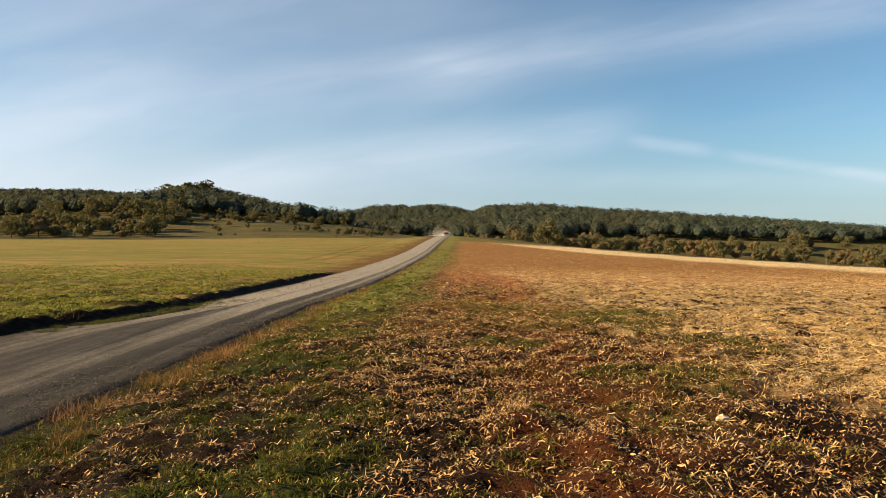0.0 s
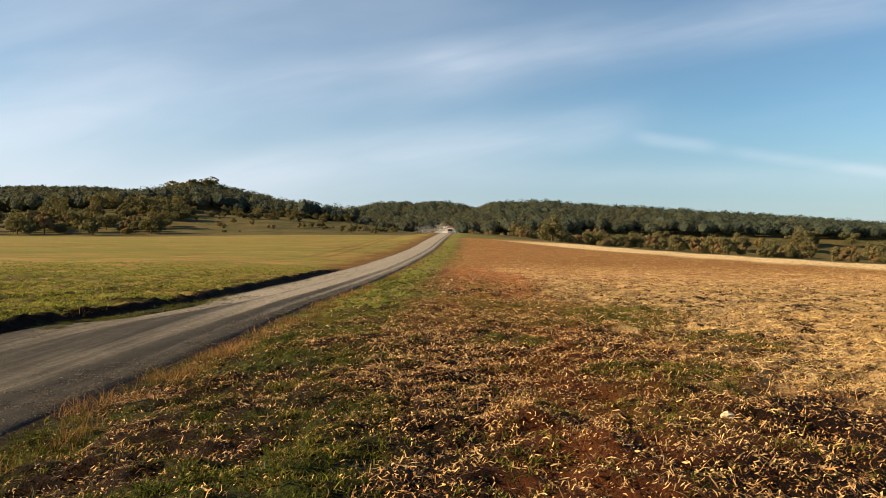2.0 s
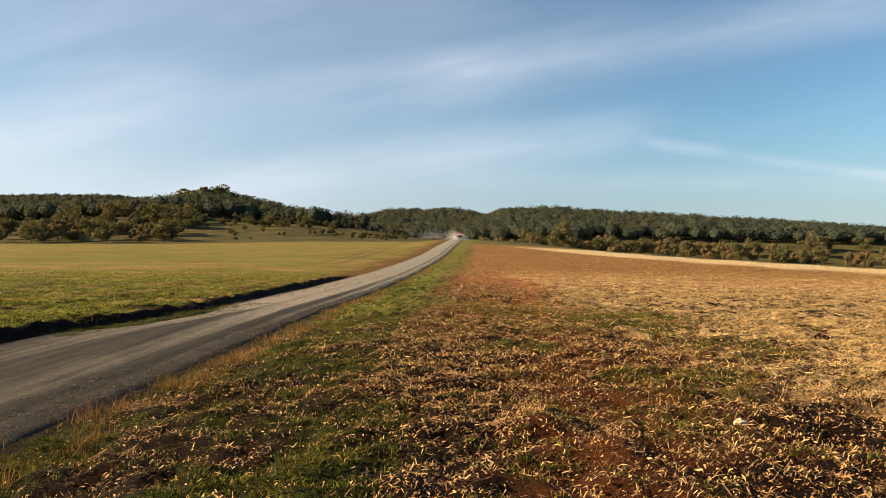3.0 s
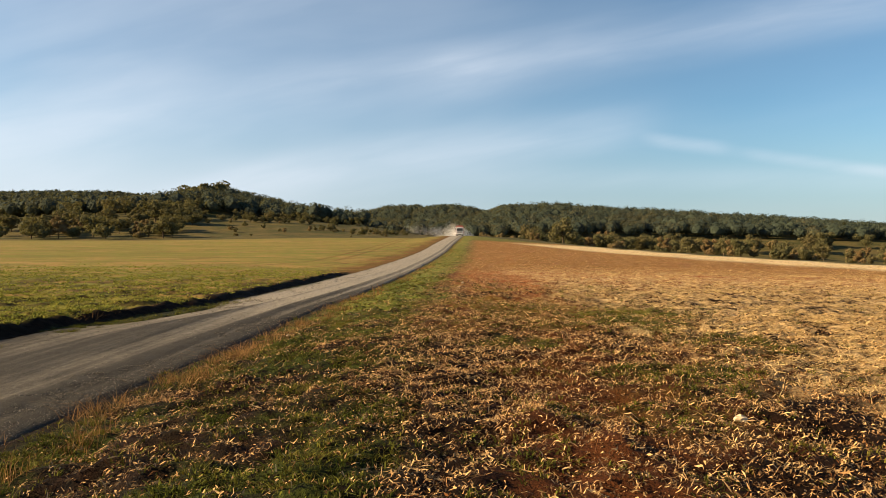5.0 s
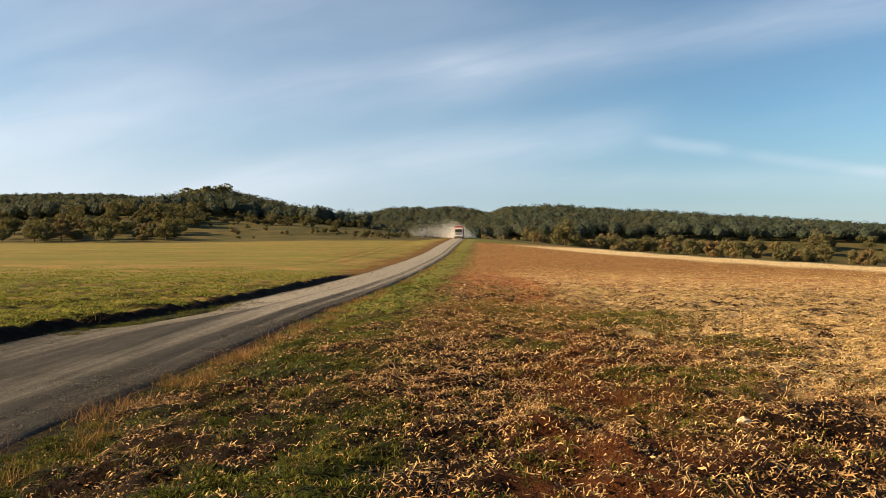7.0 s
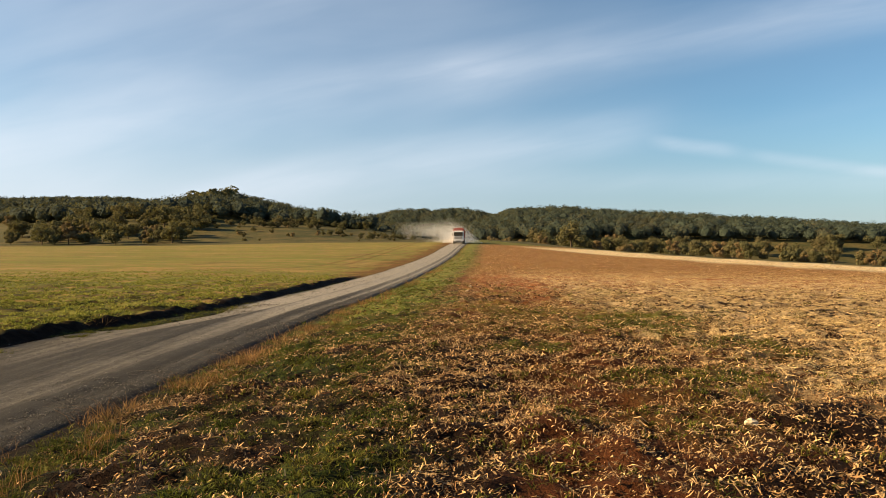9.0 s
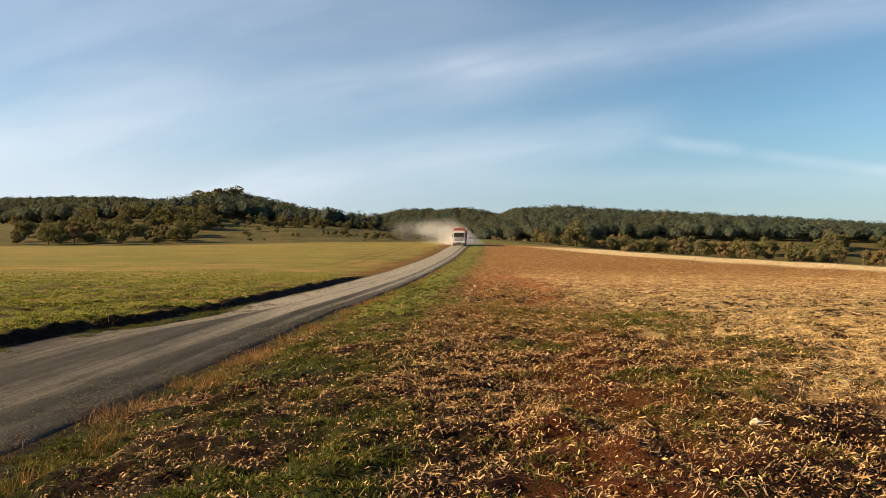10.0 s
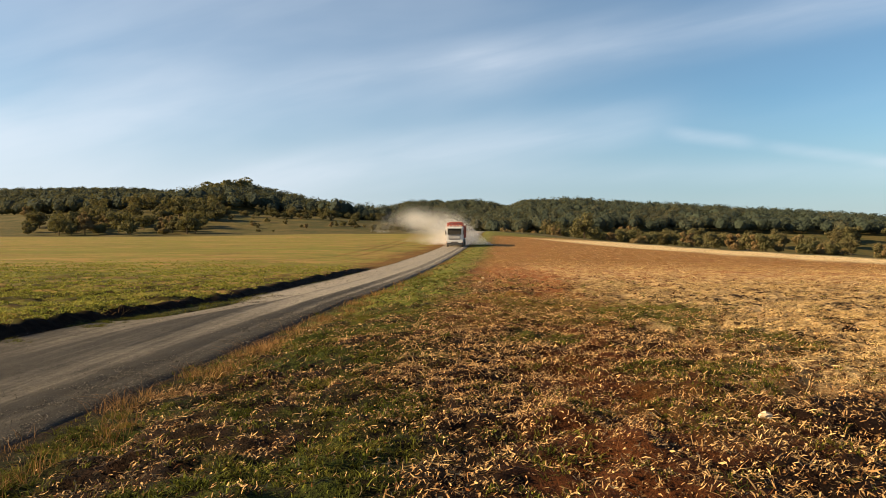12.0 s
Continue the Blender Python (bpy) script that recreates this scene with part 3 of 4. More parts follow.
def flakes(x, y, length, width, rng, lift=0.02, tilt=0.35, curl=0.35):
    """Bent strips that lie about on the ground: points and faces."""
    k = len(x)
    w = rng.uniform(0, 2 * np.pi, k)
    d = np.stack([np.cos(w), np.sin(w), rng.normal(0, tilt, k)], 1)
    s = np.stack([-np.sin(w), np.cos(w), rng.normal(0, .5, k)], 1)
    c = np.stack([x, y, surface(x, y) + rng.uniform(0, 1, k) * lift + 0.006], 1)
    L = (rng.lognormal(-.05, .42, k) * length)[:, None] / 2
    W = (rng.uniform(.6, 1.4, k) * width)[:, None] / 2
    up = np.array([0, 0, 1.0]) * (rng.normal(0, curl, k)[:, None] * L)
    turn = s * (rng.normal(0, .25, k)[:, None] * L)
    pts = np.stack([c - d * L + turn - s * W * .2, c - d * L + turn + s * W * .4, c + up - s * W, c + up + s * W, c + d * L + turn - s * W * .3, c + d * L + turn + s * W * .3], 1)
    if y.min() > 12:
        pts = pts[:, [0, 1, 5, 4]]
        return pts.reshape(-1, 3), np.arange(k)[:, None] * 4 + [0, 3, 2, 1]
    base = np.arange(k)[:, None] * 6
    f = np.concatenate([base + [0, 2, 3, 1], base + [2, 4, 5, 3]])
    return pts.reshape(-1, 3), f


def blades(x, y, z, height, width, count, rng, lean=0.5, spread_r=0.05):
    """Tufts of tapering blades: points and faces."""
    k = len(x)
    x, y, z = (np.repeat(q, count) for q in (x, y, z))
    h = np.repeat(height if np.ndim(height) else np.full(k, height), count) * rng.uniform(.5, 1.25, k * count)
    m = len(x)
    w = rng.uniform(0, 2 * np.pi, m)
    r = rng.uniform(0, spread_r, m)
    ox, oy = np.cos(w) * r, np.sin(w) * r
    w2 = w + rng.normal(0, .8, m)
    ln = np.abs(rng.normal(0, lean, m)) * h
    root = np.stack([x + ox, y + oy, z - .01], 1)
    mid = root + np.stack([np.cos(w2) * ln * .35, np.sin(w2) * ln * .35, h * .6], 1)
    tip = root + np.stack([np.cos(w2) * ln, np.sin(w2) * ln, h * rng.uniform(.7, 1, m)], 1)
    a = rng.uniform(0, np.pi, m)
    s = np.stack([np.cos(a), np.sin(a), 0 * a], 1) * (width * rng.uniform(.6, 1.3, m))[:, None] / 2
    pts = np.stack([root - s, root + s, mid - s * .8, mid + s * .8, tip - s * .15, tip + s * .15], 1)
    if y.min() > 8.5:
        pts = pts[:, [0, 1, 5, 4]]
        return pts.reshape(-1, 3), np.arange(m)[:, None] * 4 + [0, 1, 2, 3]
    b = np.arange(m)[:, None] * 6
    return pts.reshape(-1, 3), np.concatenate([b + [0, 1, 3, 2], b + [2, 3, 5, 4]])


def stuff(name, label, category, chunks, mat, tints):
    V, F, T, o = [], [], [], 0
    for (v, f), t in zip(chunks, tints):
        V.append(v); F.append(f + o); T.append(np.broadcast_to(t, (len(v),)))
        o += len(v)
    me = mesh_of(name, np.concatenate(V), np.concatenate(F), mat, dict(tint=np.concatenate(T)))
    return tagged(new(name, me), label, category, kind="stuff")


def field_u(x, y):
    return x - road_right(y)


def litter_density(x, y):
    m = masks(x, y)
    u = field_u(x, y)
    patchy = 0.55 + 0.45 * smooth(fbm(x, y, 1.6, 91), .4, .6)
    return (u > .5) * (edge_out(x, y) < 0) * patchy * (.62 + .38 * smooth(y, 5, 8.5)) * (.55 + .45 * smooth(u, 1.6, 4.8)) * (1 - .75 * m["grass"]) * (1 - .8 * np.clip(m["straw"] - .3, 0, 1))


def straw_density(x, y):
    m = masks(x, y)
    patchy = 0.08 + 0.92 * smooth(.55 * fbm(x, y, .8, 95) + .45 * fbm(x, y * 1.6, 2.6, 94, 3), .4, .58)
    return (field_u(x, y) > 1) * (edge_out(x, y) < 0) * np.clip(m["straw"] - .22, 0, 1) * patchy * (1 - .7 * m["grass"])


def grass_density(x, y):
    m = masks(x, y)
    weeds = .36 * smooth(.4 * fbm(x, y, 1.2, 96) + .6 * fbm(x, y, 4.0, 93, 3), .5, .62) * (field_u(x, y) > .5) * (y < 30) * (1 - .6 * smooth(x, 3, 6)) * (.55 + .45 * smooth(y, 6, 11))
    return np.maximum(weeds, m["grass"] * smooth(.4 * fbm(x, y, 1.8, 97) + .6 * fbm(x, y, 3.6, 98, 3), .4, .57)) * (m["crop"] < .5) * (m["meadow"] < .5)


def chunk_set(density, bands, make, seed):
    out, tint = [], []
    if bands[0][0] < 4:      # the same cover goes on round and behind the standpoint
        bands = bands + [(-5, bands[0][0], bands[0][2] * .6, *bands[0][3:])]
    for i, (y0, y1, per, *size) in enumerate(bands):
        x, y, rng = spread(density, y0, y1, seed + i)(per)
        if len(x):
            v, f = make(x, y, rng, *size)
            out.append((v, f))
            tint.append(.35 + .5 * fbm(v[:, 0], v[:, 1], 3.0, seed))
    return out, tint


def field_cover():
    c, t = chunk_set(litter_density, [(3.4, 9, 1250, .034, .0115), (9, 16, 880, .042, .015), (16, 28, 420, .054, .025), (28, 60, 70, .08, .04), (60, 150, 14, .12, .06)],
                     lambda x, y, r, L, W: flakes(x, y, L, W, r, .035, .38, .45), 500)
    c2, t2 = chunk_set(litter_density, [(3.4, 9, 420, .064, .009), (9, 16, 240, .070, .011), (16, 28, 100, .085, .018), (28, 60, 30, .11, .025), (60, 150, 6, .16, .045)],
                       lambda x, y, r, L, W: flakes(x, y, L, W, r, .045, .3, .4), 510)
    c, t = c + c2, t + t2
    stuff("leaf_litter", "scattered tan and rust dry leaf litter on soil", "leaf litter", c, M_LITTER, t)
    c, t = chunk_set(straw_density, [(3.4, 9, 1300, .085, .0075), (9, 16, 1100, .095, .0095), (16, 28, 480, .12, .016), (28, 60, 110, .16, .03), (60, 150, 9, .22, .07)],
                     lambda x, y, r, L, W: flakes(x, y, L, W, r, .04, .3, .12), 520)
    stuff("straw", "pale golden chopped straw lying on a stubble field", "straw", c, M_STRAW, t)
    c, t = chunk_set(grass_density, [(3.4, 9, 420, .050, .012), (9, 18, 260, .055, .015), (18, 40, 42, .08, .022), (40, 110, 4, .10, .045)],
                     lambda x, y, r, h, w: blades(x, y, surface(x, y), h * (.6 + .9 * fbm(x, y, 1.5, 12)), w, 6, r, 1.5), 540)
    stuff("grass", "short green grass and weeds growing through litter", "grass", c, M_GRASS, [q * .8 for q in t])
    # clods of soil
    def clod_make(x, y, rng, size):
        k = len(x)
        sz = size * np.minimum(rng.lognormal(0, .45, k), 2.0)
        v = LUMP12_V[None] * rng.uniform(.7, 1.15, (k, len(LUMP12_V), 1)) * sz[:, None, None] * np.array([1, 1, .7]) + np.stack([x, y, surface(x, y) + .2 * sz], 1)[:, None]
        f = (LUMP12_F[None] + np.arange(k)[:, None, None] * len(LUMP12_V)).reshape(-1, 3)
        return v.reshape(-1, 3), f
    soil = lambda x, y: (field_u(x, y) > .6) * (edge_out(x, y) < 0) * (.3 + .7 * smooth(fbm(x, y, .9, 99), .4, .65)) * (1 - .6 * masks(x, y)["grass"])
    c, t = chunk_set(soil, [(3.4, 9, 130, .011), (9, 18, 40, .016), (18, 34, 6, .03)], clod_make, 560)
    stuff("soil_clods", "crumbled reddish brown clods of tilled soil", "soil", c, M_CLOD, t)
    # loose gravel of the road
    def gravel(x, y):
        u = field_u(x, y)
        e = np.minimum(np.maximum(np.abs(u + .5) - .2, 0), np.abs(u + 2.6))
        return (u < .25) * (u > -road_w(y) - .1) * (.10 + .90 * (1 - smooth(e, .15, .6)) * smooth(fbm(x, y, 2.5, 61), .35, .6))
    def gravel_make(x, y, rng, size):
        v, f = clod_make(x, y, rng, size)
        return v + np.array([0, 0, .035]), f
    c, t = chunk_set(gravel, [(3.4, 12, 1500, .0065), (12, 24, 420, .0095), (24, 50, 30, .015)], gravel_make, 580)
    stuff("loose_gravel", "loose grey gravel along a farm road", "gravel", c, M_STONE, t)
    # the crop on the far side of the road
    def crop_d(x, y):
        v = -(field_u(x, y) + bank_w(y))
        drill = .5 + .5 * np.cos((v - .1 * y * .02) * 2 * np.pi / .5)
        return (1 - smooth(y, 30, 60)) * (v > np.where(y < 46, .55, 1.8)) * (.25 + .75 * smooth(fbm(x, y, .5, 15), .35, .6)) * (.35 + .65 * drill)
    def crop_make(x, y, rng, h, w):
        v1, f1 = blades(x, y, surface(x, y), h, w, 6, rng, 1.5, h * .5)
        return v1, f1
    c, t = chunk_set(crop_d, [(8, 26, 110, .075, .05), (26, 62, 30, .08, .06)], crop_make, 600)
    stuff("young_crop", "yellowing green young crop in rows", "crop", c, M_CROP, t)
    # dry stalks on both brinks of the road and along the bank
    def brink(x, y):
        u = field_u(x, y)
        v = -(u + bank_w(y))
        return (1 - smooth(np.abs(u - .68 - .6 * (fbm(x, y, .7, 19) - .5)), .15, .6)) * (.22 + .78 * smooth(fbm(x, y, 1.7, 17), .46, .62)) + .5 * (1 - smooth(np.abs(v - .6), .05, .3)) * (fbm(x, y, .8, 18) > .5) * (y < 50)
    c, t = chunk_set(brink, [(3.4, 12, 150, .155, .0055), (12, 25, 60, .14, .009), (25, 60, 10, .15, .02), (60, 180, 2, .16, .06)],
                     lambda x, y, r, h, w: blades(x, y, surface(x, y), h * (.3 + 1.2 * smooth(fbm(x, y, 1.7, 17), .42, .65)), w * r.uniform(.7, 1.4), 6, r, 1.25, .14), 620)
    stuff("dry_verge_grass", "dry straw-coloured grass fringing a gravel road", "grass", c, M_DRY, t)


def lump12():
    """A rough octahedron for pebbles and clods."""
    v = np.array([(1, .1, 0), (-1, 0, .15), (.1, 1, 0), (0, -1, .1), (.15, 0, 1), (0, .1, -1)], float)
    f = np.array([(0, 2, 4), (2, 1, 4), (1, 3, 4), (3, 0, 4), (2, 0, 5), (1, 2, 5), (3, 1, 5), (0, 3, 5)])
    return v, f


LUMP12_V, LUMP12_F = lump12()
field_cover()


def make_stone(x, y, size, seed, label):
    rng = np.random.default_rng(seed)
    bm = bmesh.new()
    bmesh.ops.create_icosphere(bm, subdivisions=2, radius=size)
    for v in bm.verts:
        v.co *= .8 + .4 * noise.noise(v.co * (1.4 / size) + Vector((seed, 0, 0)))
        v.co.z *= .6
    me = bpy.data.meshes.new("stone")
    bm.to_mesh(me)
    bm.free()
    me.materials.append(M_PALE)
    ob = tagged(new("stone", me), label, "stone", "field stones")
    ob.matrix_world = pose(x, y, float(surface(x, y)) + size * .25, 0, 0, rng.uniform(0, 360))


def mat_pale(n, p):
    v = n.noise(n.add("ShaderNodeTexCoord").outputs["Object"], 30, 5, 0.65)
    n.put(p.inputs["Base Color"], n.mix(n.ramp(v, .3, .7), (0.38, 0.28, 0.17), (0.66, 0.54, 0.37)))
    bump(n, p, v, .6, .01)


M_PALE = material("pale_limestone", mat_pale, 0.9, 0.2)
make_stone(2.83, 6.45, .075, 1, "pale limestone lump lying in stubble")
for k, (x, y, r) in enumerate(((.75, 27.0, .09), (.95, 29.5, .08), (.6, 24.5, .07), (1.1, 33.0, .09), (.45, 22.0, .06), (-3.2, 14.5, .05), (-2.6, 18.5, .06), (-9.6, 13.2, .07))):
    make_stone(x, y, r, k + 2, "small pale limestone on the verge")


def make_post():
    post = tagged(new("marker_post"), "slim dark roadside marker post", "post")
    bm = bmesh.new()
    bmesh.ops.create_cone(bm, cap_ends=True, segments=10, radius1=.07, radius2=.06, depth=1.3)
    bmesh.ops.translate(bm, vec=(0, 0, .55), verts=bm.verts)
    me = bpy.data.meshes.new("shaft"); bm.to_mesh(me); bm.free(); me.materials.append(M_BARK)
    part("shaft", me, post)
    bm = bmesh.new()
    bmesh.ops.create_cone(bm, cap_ends=True, segments=12, radius1=.16, radius2=.11, depth=.3)
    bmesh.ops.translate(bm, vec=(0, 0, 1.3), verts=bm.verts)
    me = bpy.data.meshes.new("head"); bm.to_mesh(me); bm.free(); me.materials.append(M_BARK)
    part("head", me, post)
    post.matrix_world = pose(1.1, 205, float(land(1.1, 205)))


make_post()

# ---------------------------------------------------------------- the truck
def coat(name, col, rough=0.35, metal=0.0, dust=0.35):
    def build(n, p):
        v = n.noise(n.add("ShaderNodeTexCoord").outputs["Object"], 3.0, 5, 0.65)
        n.put(p.inputs["Base Color"], n.mix(n.ramp(v, 0.35, 0.7, 0.1, dust), col, (0.42, 0.36, 0.28)))
        p.inputs["Metallic"].default_value = metal
    return material(name, build, rough, 0.5)


M_WHITE, M_RED = coat("white_paint", (0.80, 0.79, 0.76)), coat("red_paint", (0.50, 0.075, 0.04), 0.45)
M_DARK, M_TYRE = coat("dark_plastic", (0.03, 0.03, 0.03), 0.6), coat("tyre_rubber", (0.025, 0.024, 0.023), 0.85, 0, 0.6)
M_GLASS, M_LAMP = coat("dark_cab_glass", (0.012, 0.014, 0.016), 0.08, 0, 0.12), coat("lamp_glass", (0.75, 0.75, 0.72), 0.15)
M_STEEL, M_AMBER = coat("dusty_steel", (0.35, 0.34, 0.33), 0.5, 0.6), coat("amber_lens", (0.75, 0.25, 0.03), 0.25)


def box(x0, x1, y0, y1, z0, z1, bevel=0.03, slant=0.0):
    """A bevelled block; slant leans its front face back towards the top."""
    bm = bmesh.new()
    bmesh.ops.create_cube(bm, size=1)
    for v in bm.verts:
        v.co = (x0 if v.co.x < 0 else x1, y0 if v.co.y < 0 else y1, z0 if v.co.z < 0 else z1)
        if slant and v.co.y == y0 and v.co.z == z1:
            v.co.y += slant
    if bevel:
        bmesh.ops.bevel(bm, geom=bm.edges[:], offset=bevel, segments=2, affect="EDGES")
    return bm


def piece(name, bm, mat, parent, label=""):
    me = bpy.data.meshes.new(name)
    bm.to_mesh(me)
    bm.free()
    me.materials.append(mat)
    return part(name, me, parent, label)


def disc(radius, depth, segs=24):
    bm = bmesh.new()
    bmesh.ops.create_cone(bm, cap_ends=True, segments=segs, radius1=radius, radius2=radius, depth=depth)
    bmesh.ops.rotate(bm, verts=bm.verts, matrix=Matrix.Rotation(math.pi / 2, 3, "Y"))
    bmesh.ops.bevel(bm, geom=[e for e in bm.edges if e.calc_face_angle(0) > 1], offset=min(.05, depth * .2), segments=2, affect="EDGES")
    return bm


WHEELS = []


def make_truck():
    truck = tagged(new("truck"), "dusty white cab-over tipper truck with a red body", "truck")
    cab = piece("cab", box(-1.2, 1.2, 0.05, 1.95, 0.85, 2.95, .09, .16), M_WHITE, truck, "white painted driver's cab")
    piece("windscreen", box(-.98, .98, -.02, .3, 1.78, 2.66, .04, .06), M_GLASS, cab, "dark glass windscreen")
    for sgn in (-1, 1):
        piece("side_window", box(sgn * 1.2 - .02, sgn * 1.2 + .02, .45, 1.25, 1.85, 2.6, .015), M_GLASS, cab, "dark glass")
        piece("mirror", box(sgn * 1.28 - .06, sgn * 1.28 + .06, .02, .14, 1.8, 2.4, .03), M_DARK, cab, "black plastic mirror")
        piece("wiper", box(sgn * .5 - .4, sgn * .5 + .4, -.05, -.025, 1.9, 1.93, .005), M_DARK, cab)
        piece("door", box(sgn * 1.2 - .025, sgn * 1.2 + .025, .4, 1.35, .95, 1.8, .015), M_WHITE, cab)
    piece("sun_visor", box(-1.12, 1.12, -.16, .12, 2.66, 2.80, .03), M_WHITE, cab, "white sun visor")
    grille = piece("grille", box(-.84, .84, -.01, .1, 1.08, 1.68, .02), M_DARK, truck, "dark grille")
    for k in range(3):
        piece("grille_bar", box(-.8, .8, -.035, .02, 1.17 + k * .17, 1.23 + k * .17, .01), M_WHITE, grille)
    bumper = piece("bumper", box(-1.22, 1.22, -.12, .35, .62, .95, .06), M_WHITE, truck, "white painted bumper")
    piece("air_intake", box(-.5, .5, -.14, .1, .6, .78, .02), M_DARK, bumper, "dark air intake")
    piece("skirt", box(-1.15, 1.15, -.06, .3, .3, .56, .04), M_DARK, truck, "dark lower skirt")
    for sgn in (-1, 1):
        piece("headlight", box(sgn * .9 - .2, sgn * .9 + .2, -.15, 0, .62, .82, .03), M_LAMP, bumper, "clear headlight")
        piece("indicator", box(sgn * 1.14 - .05, sgn * 1.14 + .05, -.13, .05, .64, .8, .015), M_AMBER, bumper, "amber indicator")
        piece("fog_lamp", box(sgn * .62 - .08, sgn * .62 + .08, -.145, 0, .58, .67, .02), M_LAMP, bumper)
    piece("number_plate", box(-.26, .26, -.16, -.13, .82, .92, .005), M_WHITE, bumper, "blank pale plate")
    piece("roof_deflector", box(-1.0, 1.0, .55, 1.9, 2.92, 3.2, .1, .3), M_RED, cab, "red roof deflector")
    for k in range(4):
        piece("roof_lamp", box(-.85 + k * .5, -.65 + k * .5, .38, .5, 2.98, 3.14, .03), M_LAMP, cab, "pale roof lamp")
    for sgn in (-1, 1):
        piece("beacon", box(sgn * .95 - .07, sgn * .95 + .07, .6, .75, 2.96, 3.2, .03), M_AMBER, cab, "amber beacon")
    piece("chassis", box(-.45, .45, .3, 8.1, .62, .95, .03), M_DARK, truck, "dark steel chassis")
    body = piece("tipper_body", box(-1.25, 1.25, 2.2, 8.0, 1.15, 3.0, .05), M_RED, truck, "red steel tipper body")
    piece("headboard", box(-1.2, 1.2, 2.08, 2.22, 1.15, 3.5, .04), M_RED, body, "red headboard rising over the cab")
    for k in range(5):
        piece("headboard_rib", box(-1.05 + k * .5, -.95 + k * .5, 2.0, 2.1, 2.9, 3.46, .02), M_STEEL if k % 2 else M_RED, body)
    piece("top_rail", box(-.9, .9, 1.98, 2.26, 3.46, 3.62, .05), M_RED, body)
    for sgn in (-1, 1):
        for k in range(7):
            piece("side_rib", box(sgn * 1.27 - .05, sgn * 1.27 + .05, 2.5 + k * .85, 2.62 + k * .85, 1.2, 2.96, .02), M_RED, body)
        piece("side_rail", box(sgn * 1.26 - .07, sgn * 1.26 + .07, 2.2, 8.0, 2.94, 3.08, .02), M_RED, body)
        piece("mudguard", box(sgn * 1.08 - .17, sgn * 1.08 + .17, .75, 2.0, 1.0, 1.1, .03), M_DARK, truck, "black mudguard")
        piece("fuel_tank", box(sgn * .95 - .25, sgn * .95 + .25, 2.3, 3.5, .5, 1.0, .08), M_STEEL, truck, "dusty steel tank")
        piece("rear_lamp", box(sgn * 1.0 - .15, sgn * 1.0 + .15, 8.0, 8.08, .8, .95, .02), M_RED, truck, "red rear lamp")
        for y, w in ((1.35, .32), (5.6, .56), (6.95, .56)):
            wheel = tagged(new("wheel"), "dusty black truck wheel")
            wheel.parent = truck
            piece("tyre", disc(.52, w, 28), M_TYRE, wheel)
            piece("rim", disc(.29, w + .04, 20), M_STEEL, wheel, "dusty steel rim")
            piece("hub", disc(.1, w + .14, 12), M_STEEL, wheel)
            WHEELS.append((wheel, sgn * (1.22 - w / 2), y))
    return truck


TRUCK = make_truck()
SPEED, START = 18.5, 321.0


def truck_pose(t):
    y = START - SPEED * t
    x = float(road_right(y)) - 1.7
    pitch = math.degrees(math.atan2(float(road_z(y + 6) - road_z(y + 1)), 5))
    yaw = -math.degrees(math.atan2(float(road_right(y + 6) - road_right(y)), 6))
    return pose(x, y, float(road_z(y + 1)) + 0.03, pitch, 0, yaw)


# ---------------------------------------------------------------- dust
def mat_dust(n, p):
    each = n.add("ShaderNodeNewGeometry").outputs["Random Per Island"]
    col = n.mix(each, (0.86, 0.86, 0.86), (0.94, 0.94, 0.93))
    n.put(p.inputs["Base Color"], col)
    out = [o for o in n.t.nodes if o.bl_idname == "ShaderNodeOutputMaterial"][0]
    tr = n.add("ShaderNodeBsdfTranslucent")
    n.put(tr.inputs[0], col)
    m = n.add("ShaderNodeMixShader")
    m.inputs[0].default_value = 0.55
    n.put(m.inputs[1], p.outputs[0])
    n.put(m.inputs[2], tr.outputs[0])
    n.put(out.inputs[0], m.outputs[0])


M_DUST = material("dust", mat_dust, 1.0, 0.0)


def dust_mesh(name, centres, size, rng):
    nrm = rng.normal(size=(len(centres), 3))
    nrm /= np.linalg.norm(nrm, axis=1, keepdims=True)
    v, f = leaf_quads(centres, nrm, rng.uniform(.5, 1.3, len(centres)) * size, rng)
    v = v.reshape(-1, 4, 3)[:, :3].reshape(-1, 3)
    return mesh_of(name, v, np.arange(len(v)).reshape(-1, 3), M_DUST)


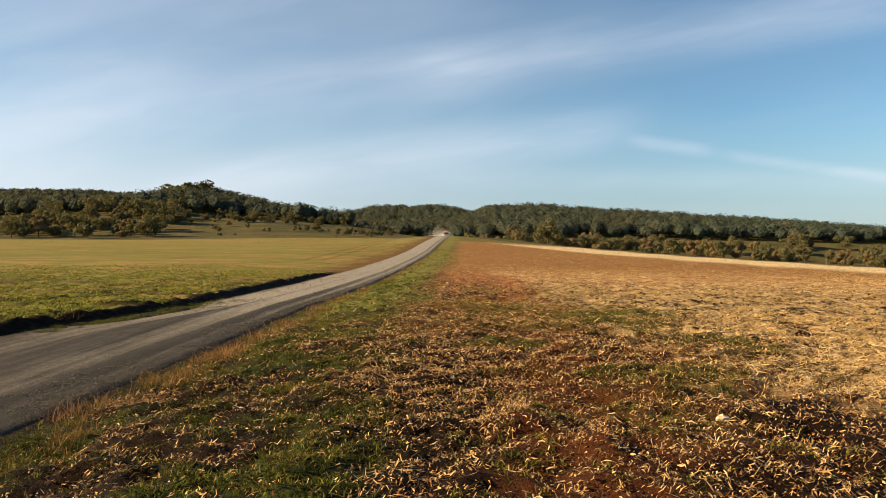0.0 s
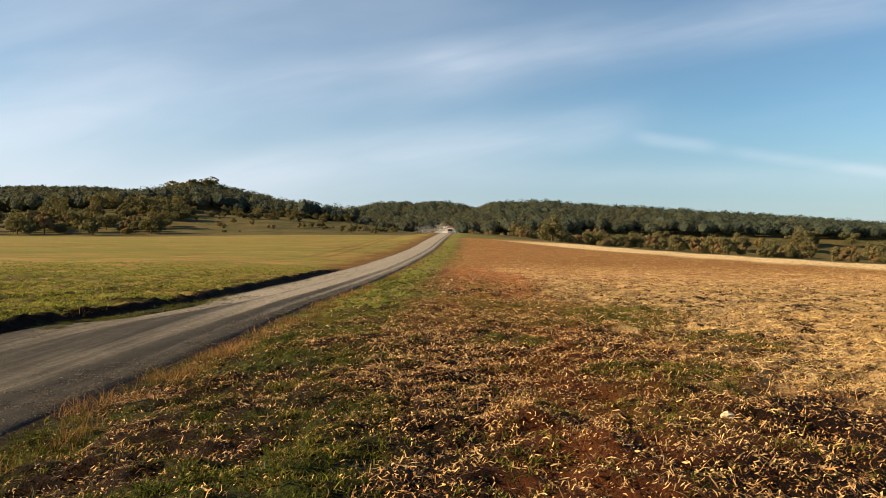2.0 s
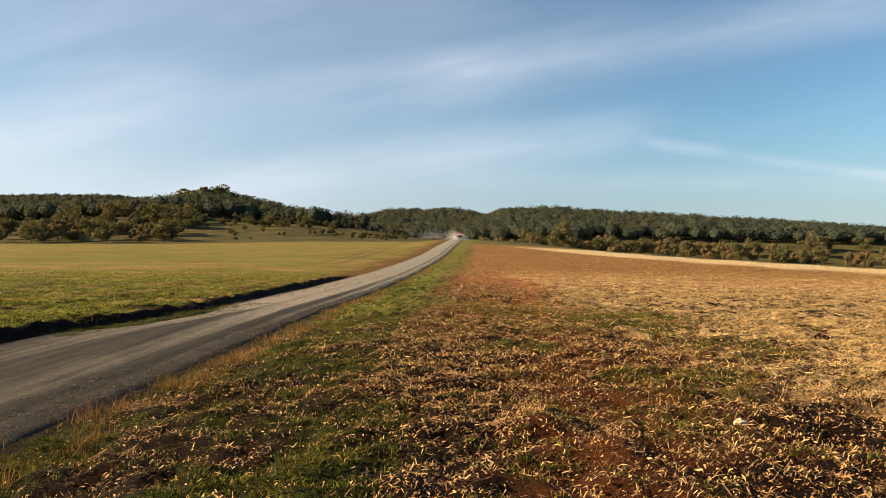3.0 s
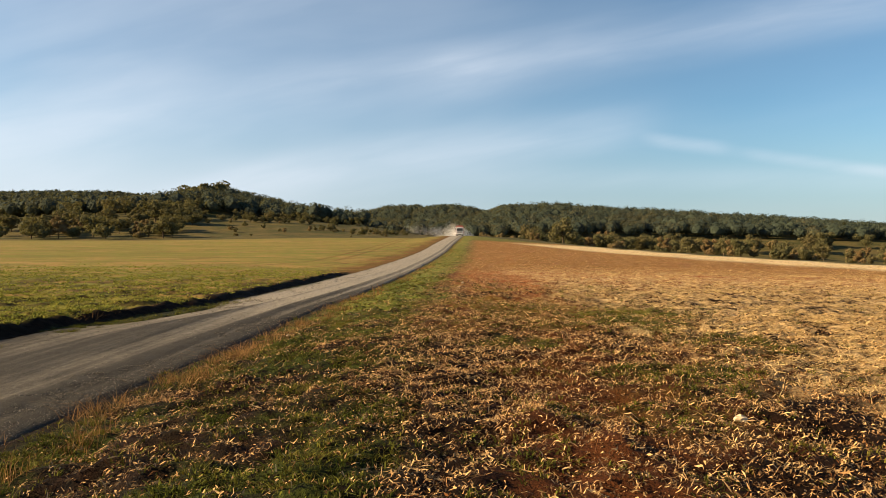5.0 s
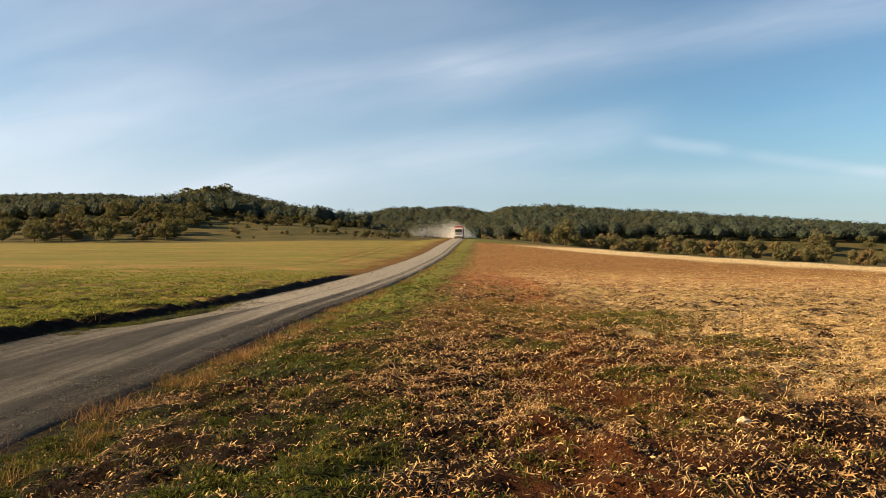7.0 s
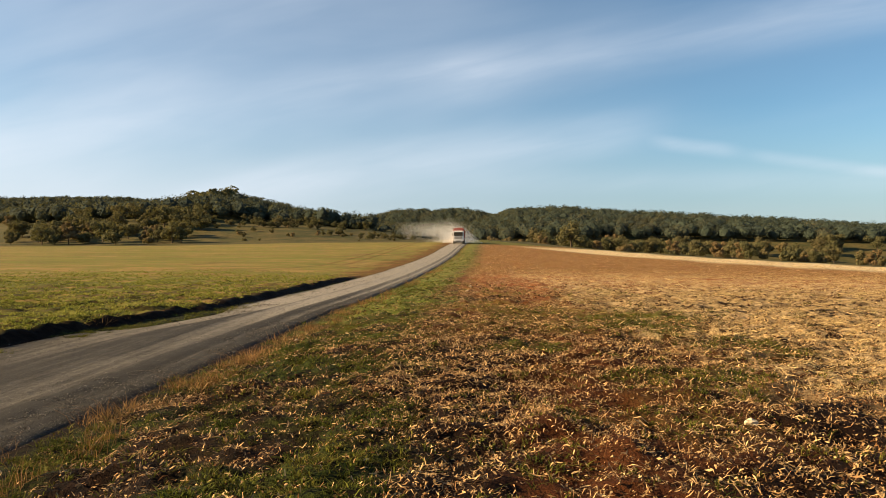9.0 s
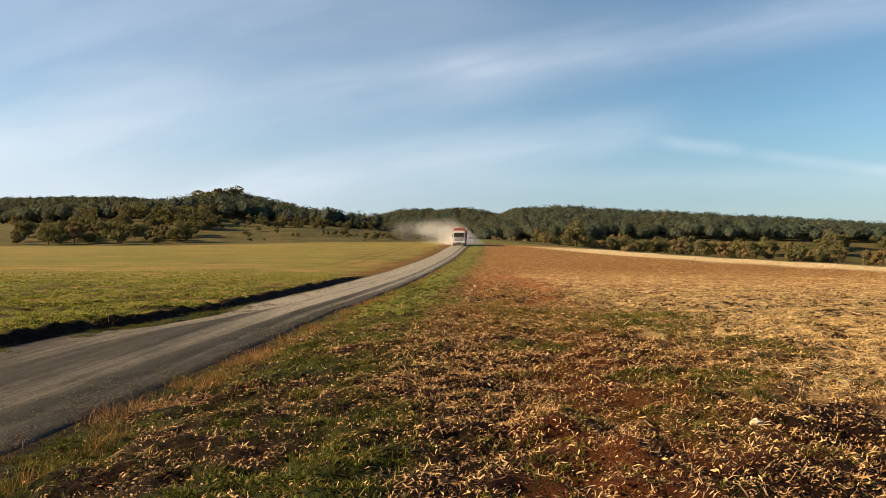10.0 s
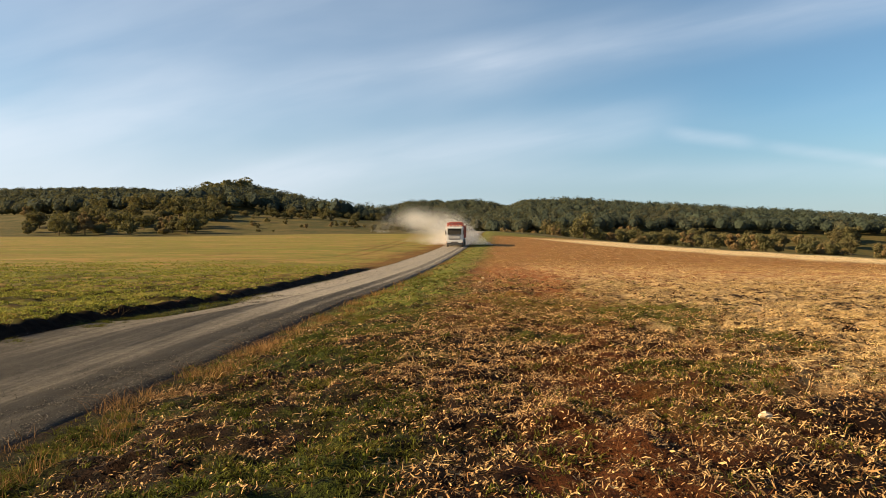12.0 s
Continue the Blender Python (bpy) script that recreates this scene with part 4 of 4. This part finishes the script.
def make_dust():
    """A plume of fine specks behind the truck, and puffs that rise where it passed and drift off downwind."""
    rng = np.random.default_rng(77)
    k = 290000
    back = rng.uniform(0, 1, k) ** 1.9 * 20
    side = rng.triangular(-1, 0, 1, k) * rng.uniform(.6, 1.15, k)
    wide = 4.9 + .14 * back
    tall = 2.7 + .15 * back
    high = tall * (1 - np.minimum(np.abs(side), 1) ** 1.6) * rng.beta(1.0, 1.7, k) * 1.2
    pts = np.stack([side * wide + .5 - .24 * back, 6.2 + back, high + .1], 1)
    plume = tagged(new("dust_plume", dust_mesh("dust_plume", pts, .018, rng)), "pale dust plume whirled up behind a truck", "dust")
    puffs = []
    meshes = []
    # thin puffs for the far stretch, thicker ones where the truck goes faster over loose gravel
    for count, lift in ((6000, 1.4), (12000, 1.8), (20000, 2.1)):
        for k in range(4):
            c = rng.uniform(-1, 1, size=(10, 3)) * (1.8, 2.8, .5 * lift) + (0, 0, lift)
            pick = rng.integers(0, 10, count)
            p = c[pick] + np.clip(rng.normal(size=(count, 3)), -2.2, 2.2) * (1.5, 1.9, 1.15)
            p[:, 2] = np.abs(p[:, 2]) + .1
            meshes.append(dust_mesh("dust_puff", p, .018, rng))
    for k in range(-9, 39):
        thick = 0 if k < 13 else 1 if k < 23 else 2
        ob = tagged(new("dust_puff", meshes[thick * 4 + k % 4]), "drifting puff of pale road dust", "dust", "dust puffs")
        puffs.append((ob, k * .3, rng.uniform(.75, 1.2), rng.uniform(-10, 10)))
    return plume, puffs


PLUME, PUFFS = make_dust()
WIND = -5.8


def puff_pose(t, born, lively, turn):
    y = START - SPEED * born + 4
    x = float(road_right(y)) - 1.7
    age = t - born - .5
    z0 = float(road_z(y))
    up = -7.0 * (1 - float(smooth(age, -.45, .15))) + .5 * lively * min(max(age, 0), 4.5) - 7.0 * float(smooth(age, 4.0, 9.0))
    x += WIND * lively * max(age, 0) * (.55 + .45 / (1 + .25 * max(age, 0)))
    return pose(x, y, z0 + up, 0, 0, turn + 4 * max(age, 0))


def motions():
    walk(TRUCK, [(k * .25, truck_pose(k * .25)) for k in range(49)])
    walk(PLUME, [(k * .25, truck_pose(k * .25)) for k in range(49)])
    for wheel, x, y in WHEELS:
        walk(wheel, [(k / 30, pose(x, y, .52, math.degrees(SPEED / .52) * k / 30)) for k in range(361)])
    for ob, born, lively, turn in PUFFS:
        walk(ob, [(k * .3, puff_pose(k * .3, born, lively, turn)) for k in range(41)])


motions()
